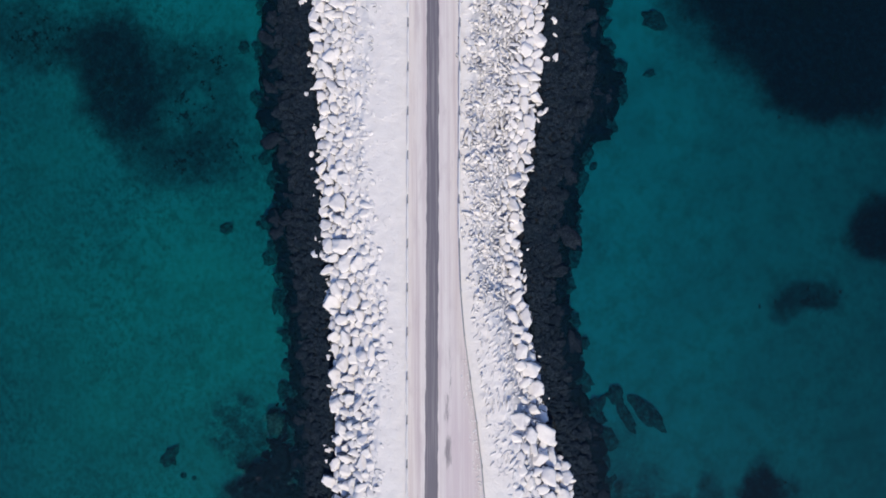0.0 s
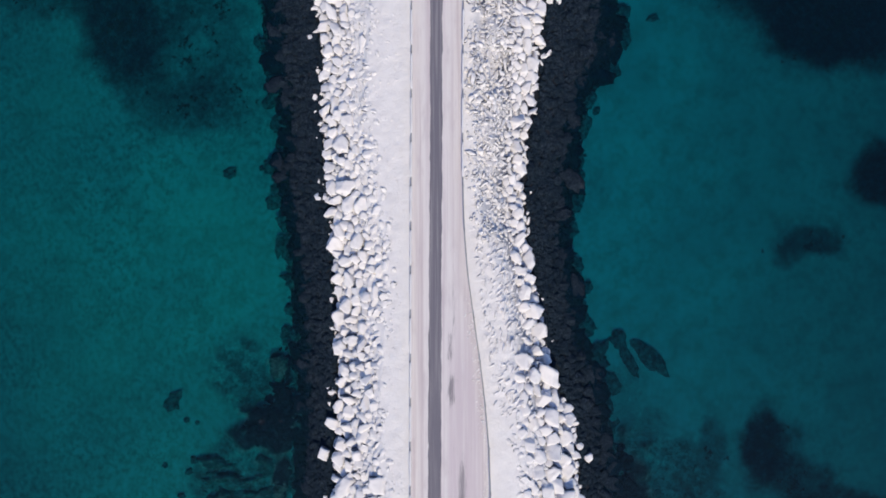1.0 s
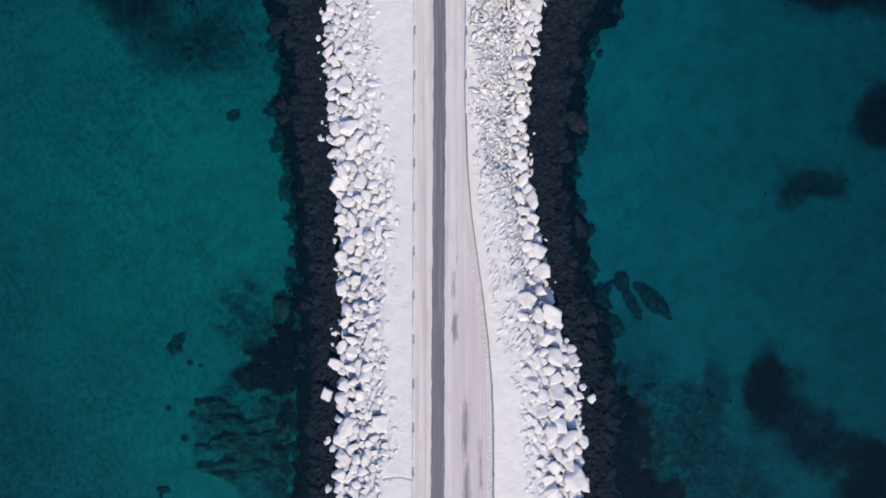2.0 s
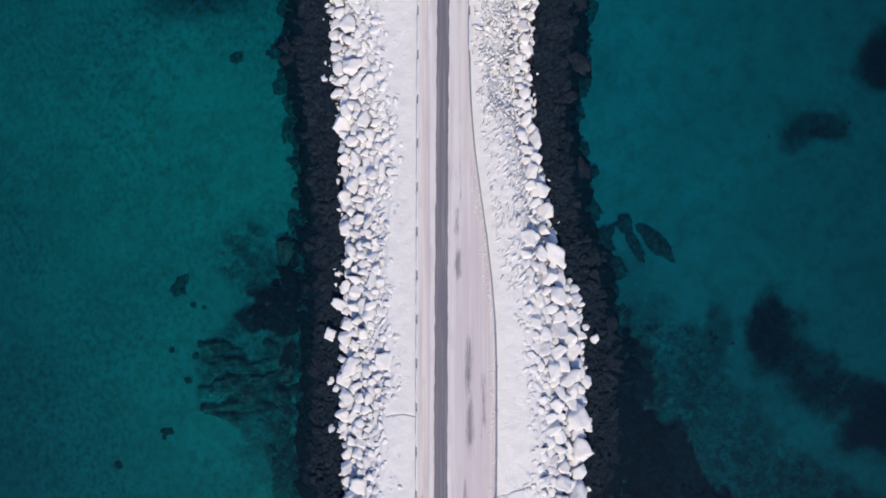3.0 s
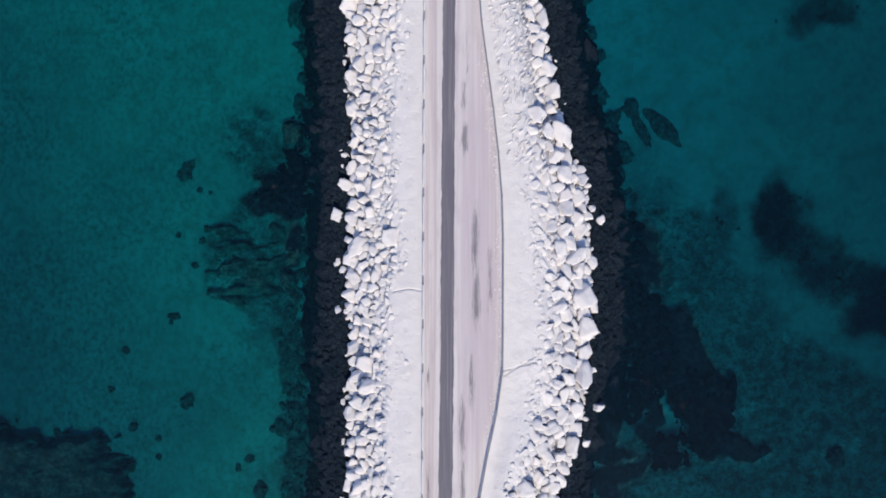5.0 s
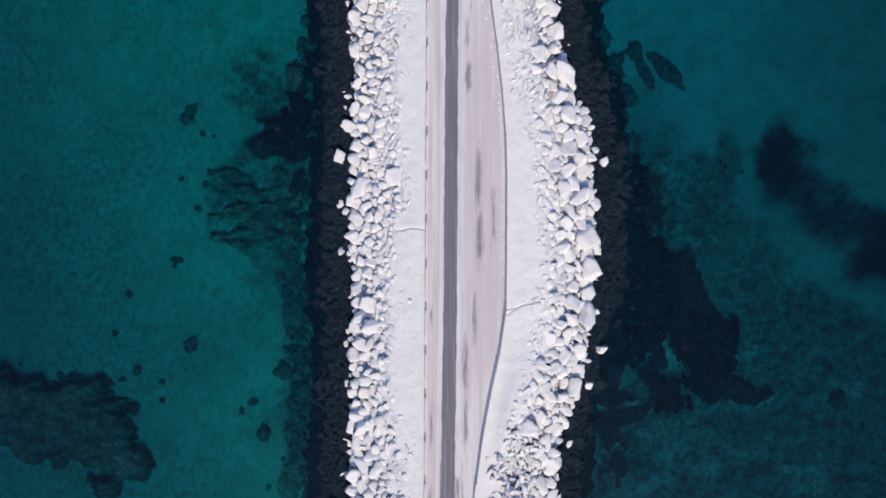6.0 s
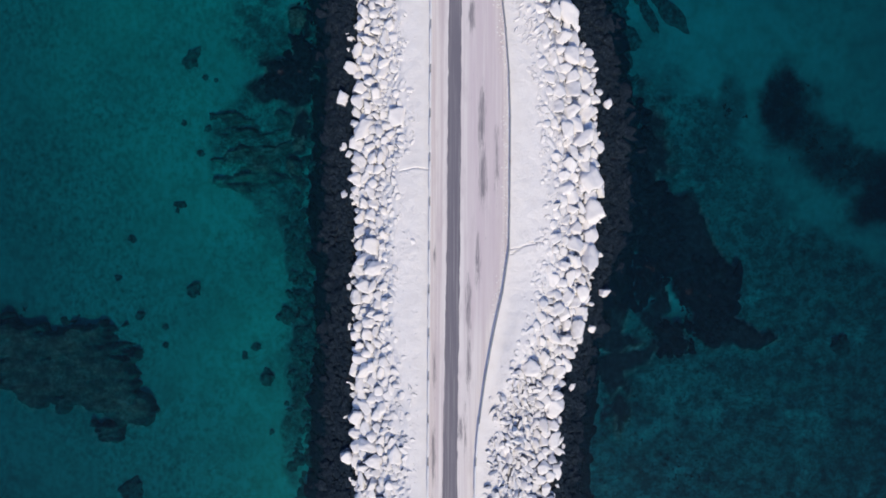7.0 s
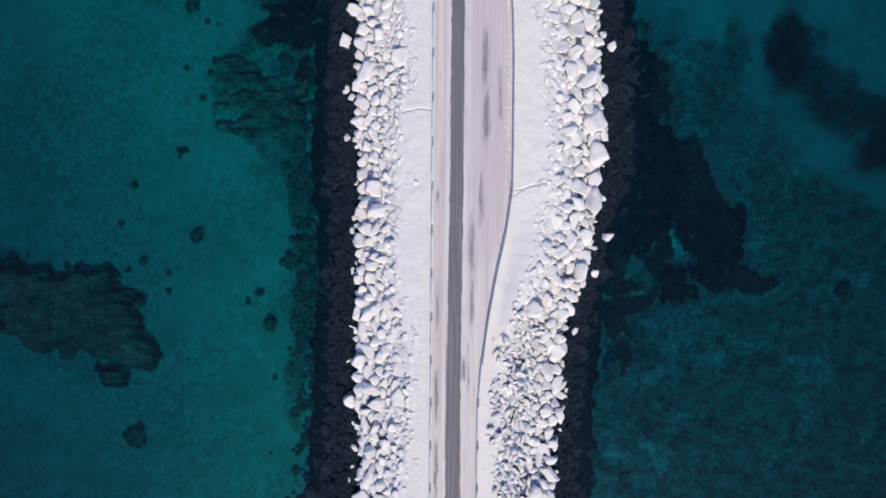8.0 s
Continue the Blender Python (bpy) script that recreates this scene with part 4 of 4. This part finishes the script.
def build_shore(snowline, shore, seed, where, label):
    rocks = tagged(new("tidal_rocks"), label, "shore rocks", "tidal rocks along the causeway")
    rocks.location = where
    build_rocks(rocks, "wet_rock", pack_shore(snowline, shore, seed), WET, WET_SMALL, M_WET, random.Random(seed + 1), 0.15, "small black wet stones", "wet_rubble")


build_shore(SNOWLINE_W, SHORE_W, 401, (-14, -22, 0), "band of black weedy tidal rocks at the water's edge")
build_shore(SNOWLINE_E, SHORE_E, 402, (13, -22, 0), "band of black wet tidal rocks running into the sea")


# ---------------------------------------------------------------- things on the seabed
# single rocks: x, y, half width, half length, turn
SINGLE_ROCKS = [(-27.6, -21.0, 0.75, 1.25, -24), (-33.9, -39.1, 0.45, 0.4, 0), (-27.6, -44.4, 0.75, 0.8, 0), (-21.2, -50.1, 0.6, 0.4, 10), (-22.4, -51.0, 0.3, 0.5, 0), (-34.2, -65.2, 1.3, 1.2, 35), (-28.9, -35.6, 0.7, 0.4, 0), (-41.1, -47.5, 0.4, 0.4, 0),
                (-25.9, -28.0, 0.4, 0.4, 0), (20.3, -16.5, 0.95, 2.3, 42), (18.3, -17.0, 0.6, 2.0, 30), (17.2, -14.7, 0.9, 0.9, 0), (16.6, -19.1, 0.7, 1.3, 20), (15.0, -17.0, 0.9, 1.1, 20), (37.8, -49.6, 0.9, 1.1, 0), (21.4, 22.7, 1.3, 0.9, -20), (20.8, 17.4, 0.6, 0.4, 0), (14.8, -57.2, 1.0, 1.2, 0), (-21.7, 2.0, 0.7, 0.6, 0),
                (-19.9, 20.3, 0.6, 0.6, 0), (-15.9, -14.1, 0.8, 0.9, 0), (-16.6, -17.5, 0.9, 1.2, 0)]
# smaller ones, a foot or two across: x, y, radius
SMALL_ROCKS = [(-26.2, -22.8, 0.35), (-25.1, -23.1, 0.25), (-25.3, -26.8, 0.4), (-28.4, -27.4, 0.3), (-26.7, -30.5, 0.4), (-29.2, -36.2, 0.3), (-40.9, -47.8, 0.35), (-33.2, -47.0, 0.45), (-30.6, -48.1, 0.4), (-30.6, -50.0, 0.35), (-35.4, -43.1, 0.35)]


def build_sea_rock(x, y, a, b, turn, k):
    ob = new("sea_rock", SEA_ROCKS[k % len(SEA_ROCKS)])
    z = float(bed_height(np.array([x]), np.array([y]))[0])
    h = min(0.55, 0.6 * min(a, b), max(0.1, 1.1 * (-0.1 - z)))
    ob.matrix_world = pose(x, y, z + 0.2 * h, 0, 0, turn) @ Matrix.Diagonal((a * 1.15, b * 1.15, h, 1))
    tagged(ob, "dark weedy rock lying on the sandy seabed", "rock", "rocks on the seabed")


for number, spot in enumerate(SINGLE_ROCKS):
    build_sea_rock(*spot, number)
for number, (rock_x, rock_y, radius) in enumerate(SMALL_ROCKS):
    build_sea_rock(rock_x, rock_y, radius, radius * (0.8 + 0.13 * (number % 4)), 47 * number, number + 3)


def build_reef(x0, x1, y0, y1, label):
    """A low ledge of bedrock under water, with tilted strata and a broken rim."""
    xs, ys = np.arange(x0, x1, 0.11), np.arange(y0, y1, 0.11)
    gx, gy = np.meshgrid(xs, ys)
    tagged(sheet("reef", xs, ys, reef_height(gx, gy), M_SEAROCK), label, "reef", kind="structure")


build_reef(-58, -28, -67, -41, "brown layered bedrock reef under clear water")
build_reef(-27, -13.5, -38, -23, "low weedy bedrock ledge beside the shore rocks")


def build_kelp(name, fields, seed, label):
    """Tufts of kelp, dense in the middle of each field and thinning out to its rim."""
    rng = random.Random(seed)
    verts, faces, tufts = [], [], []
    for cx, cy, a, b, amount in fields:
        for _ in range(int(a * b * amount * 2.6)):
            t, d = rng.uniform(0, 2 * math.pi), abs(rng.gauss(0, 0.36))
            tufts.append((cx + a * d * math.cos(t), cy + b * d * math.sin(t), rng.uniform(0.10, 0.36)))
    places = np.array(tufts)
    for (x, y, r), z in zip(tufts, (bed_height(places[:, 0], places[:, 1]) - 0.02).tolist()):
        for leaf in range(5):
            p = rng.uniform(0, 2 * math.pi)
            ex, ey, w = x + r * math.cos(p), y + r * math.sin(p), 0.22 * r
            px, py = -w * math.sin(p), w * math.cos(p)
            k = len(verts)
            mx, my, top = (x + ex) / 2, (y + ey) / 2, z + 0.35 * r
            verts += [(x, y, z), (mx + px, my + py, top), (ex, ey, z + 0.15 * r), (mx - px, my - py, top)]
            faces += [(k, k + 1, k + 2, k + 3)]
    me = bpy.data.meshes.new(name)
    me.from_pydata(verts, [], faces)
    me.materials.append(M_WEED)
    tagged(new(name, me), label, "seaweed", kind="stuff")


build_kelp("kelp", KELP_W, 601, "dark tufts of kelp on the sand")
build_kelp("kelp", KELP_E, 602, "dense dark kelp field on the seabed")


def build_sea_rubble(shore, side, seed, label):
    """Stones that have rolled from the bank on to the seabed."""
    rng = random.Random(seed)
    spots = []
    for _ in range(380):
        y = rng.uniform(-92, 48)
        d = abs(rng.gauss(0, 1.9 if y < -30 else 0.45))
        x = float(line(shore, y)) + side * d
        r = 0.12 + 0.75 * rng.random() ** 2
        z = max(BED_Z, SHORE_Z - 0.9 * d)
        h = min(0.5, r * rng.uniform(0.5, 0.8))
        spots.append((x, y, z + 0.2 * h, r * rng.uniform(0.9, 1.4), r, h, rng.uniform(0, 360), rng.uniform(-10, 10)))
    joined_rocks("sea_rubble", spots, SEA_SMALL, M_WEEDY, None, label)["category"] = "rubble"


def build_skerries(fields, seed, material, most, label):
    """Weed-black rocks crowded on the bottom, with gaps of pale sand between them."""
    rng = random.Random(seed)
    pack, spots = Packing(0.42), []
    for cx, cy, a, b, number in fields:
        for _ in range(number):
            t, d = rng.uniform(0, 2 * math.pi), rng.random() ** 0.6
            x, y, r = cx + a * d * math.cos(t), cy + b * d * math.sin(t), 0.15 + most * rng.random() ** 3
            if pack.fits(x, y, r):
                pack.add(x, y, r)
    for x, y, r, _ in pack.items:
        h = min(0.62, 0.6 * r) * rng.uniform(0.8, 1.1)
        z = float(bed_height(np.array([x]), np.array([y]))[0])
        h = min(h, max(0.12, 0.9 * (0.06 - z)))
        spots.append((x, y, z + 0.15 * h, r * rng.uniform(1.0, 1.6), r * rng.uniform(0.7, 1.0), h, rng.uniform(0, 360), rng.uniform(-12, 12)))
    joined_rocks("skerry_rocks", spots, SEA_SMALL, material, None, label, False)["category"] = "rocks"


build_skerries([(18.0, -39.5, 3.8, 6.5, 420), (24.6, -45.0, 2.8, 4.6, 200), (16.6, -31.0, 2.0, 6.0, 200), (15.3, -43.6, 2.4, 2.4, 90), (20.8, -49.0, 2.4, 1.8, 60)], 711, M_SKERRY, 1.0, "black weedy rocks crowded under shallow water")
build_skerries([(-17.2, -23.2, 3.4, 2.6, 120), (-15.8, -19.5, 1.6, 4.5, 70)], 713, M_SKERRY, 0.8, "black weedy rocks in the shallows beside the bank")
build_skerries([(-15.8, -34.0, 1.6, 8.0, 70), (-16.2, -52.0, 1.6, 18.0, 120)], 712, M_WEEDY, 0.7, "dark weedy rocks under water along the bank")

build_sea_rubble(SHORE_W, -1, 701, "brown stones strewn under water below the bank")
build_sea_rubble(SHORE_E, 1, 702, "dark stones strewn under water below the bank")


def build_snow_lumps():
    """Lumps that the plough has thrown along the rails and down the shoulders."""
    rng = random.Random(801)
    spots = []
    for _ in range(300):
        y = rng.uniform(-46, -10)
        x = float(line(RAIL_E, y)) - abs(rng.gauss(0.1, 0.3)) - 0.12
        r = rng.uniform(0.03, 0.075)
        spots.append((x, y, ROAD_Z + 0.09 + 0.3 * r, r, r * rng.uniform(0.8, 1.5), r * 0.8, rng.uniform(0, 360), 0))
    for _ in range(500):
        y = rng.uniform(-70, 25)
        west = rng.random() < 0.6
        a, b = (line(RAIL_W, y), line(CREST_W, y)) if west else (line(RAIL_E, y), line(CREST_E, y))
        x = float(a + (b - a) * rng.uniform(0.1, 1.0) ** 0.5)
        r = rng.uniform(0.03, 0.10)
        z = float(bank_height(np.array([x]), np.array([y]))[0])
        spots.append((x, y, z + 0.2 * r, r * rng.uniform(0.9, 1.6), r, r * 0.8, rng.uniform(0, 360), 0))
    spots.append((-4.87, -39.25, float(bank_height(np.array([-4.87]), np.array([-39.25]))[0]) + 0.06, 0.28, 0.22, 0.2, 30, 0))
    joined_rocks("snow_lumps", spots, RUBBLE, M_LUMP, None, "small lumps of ploughed snow")["category"] = "snow"


build_snow_lumps()
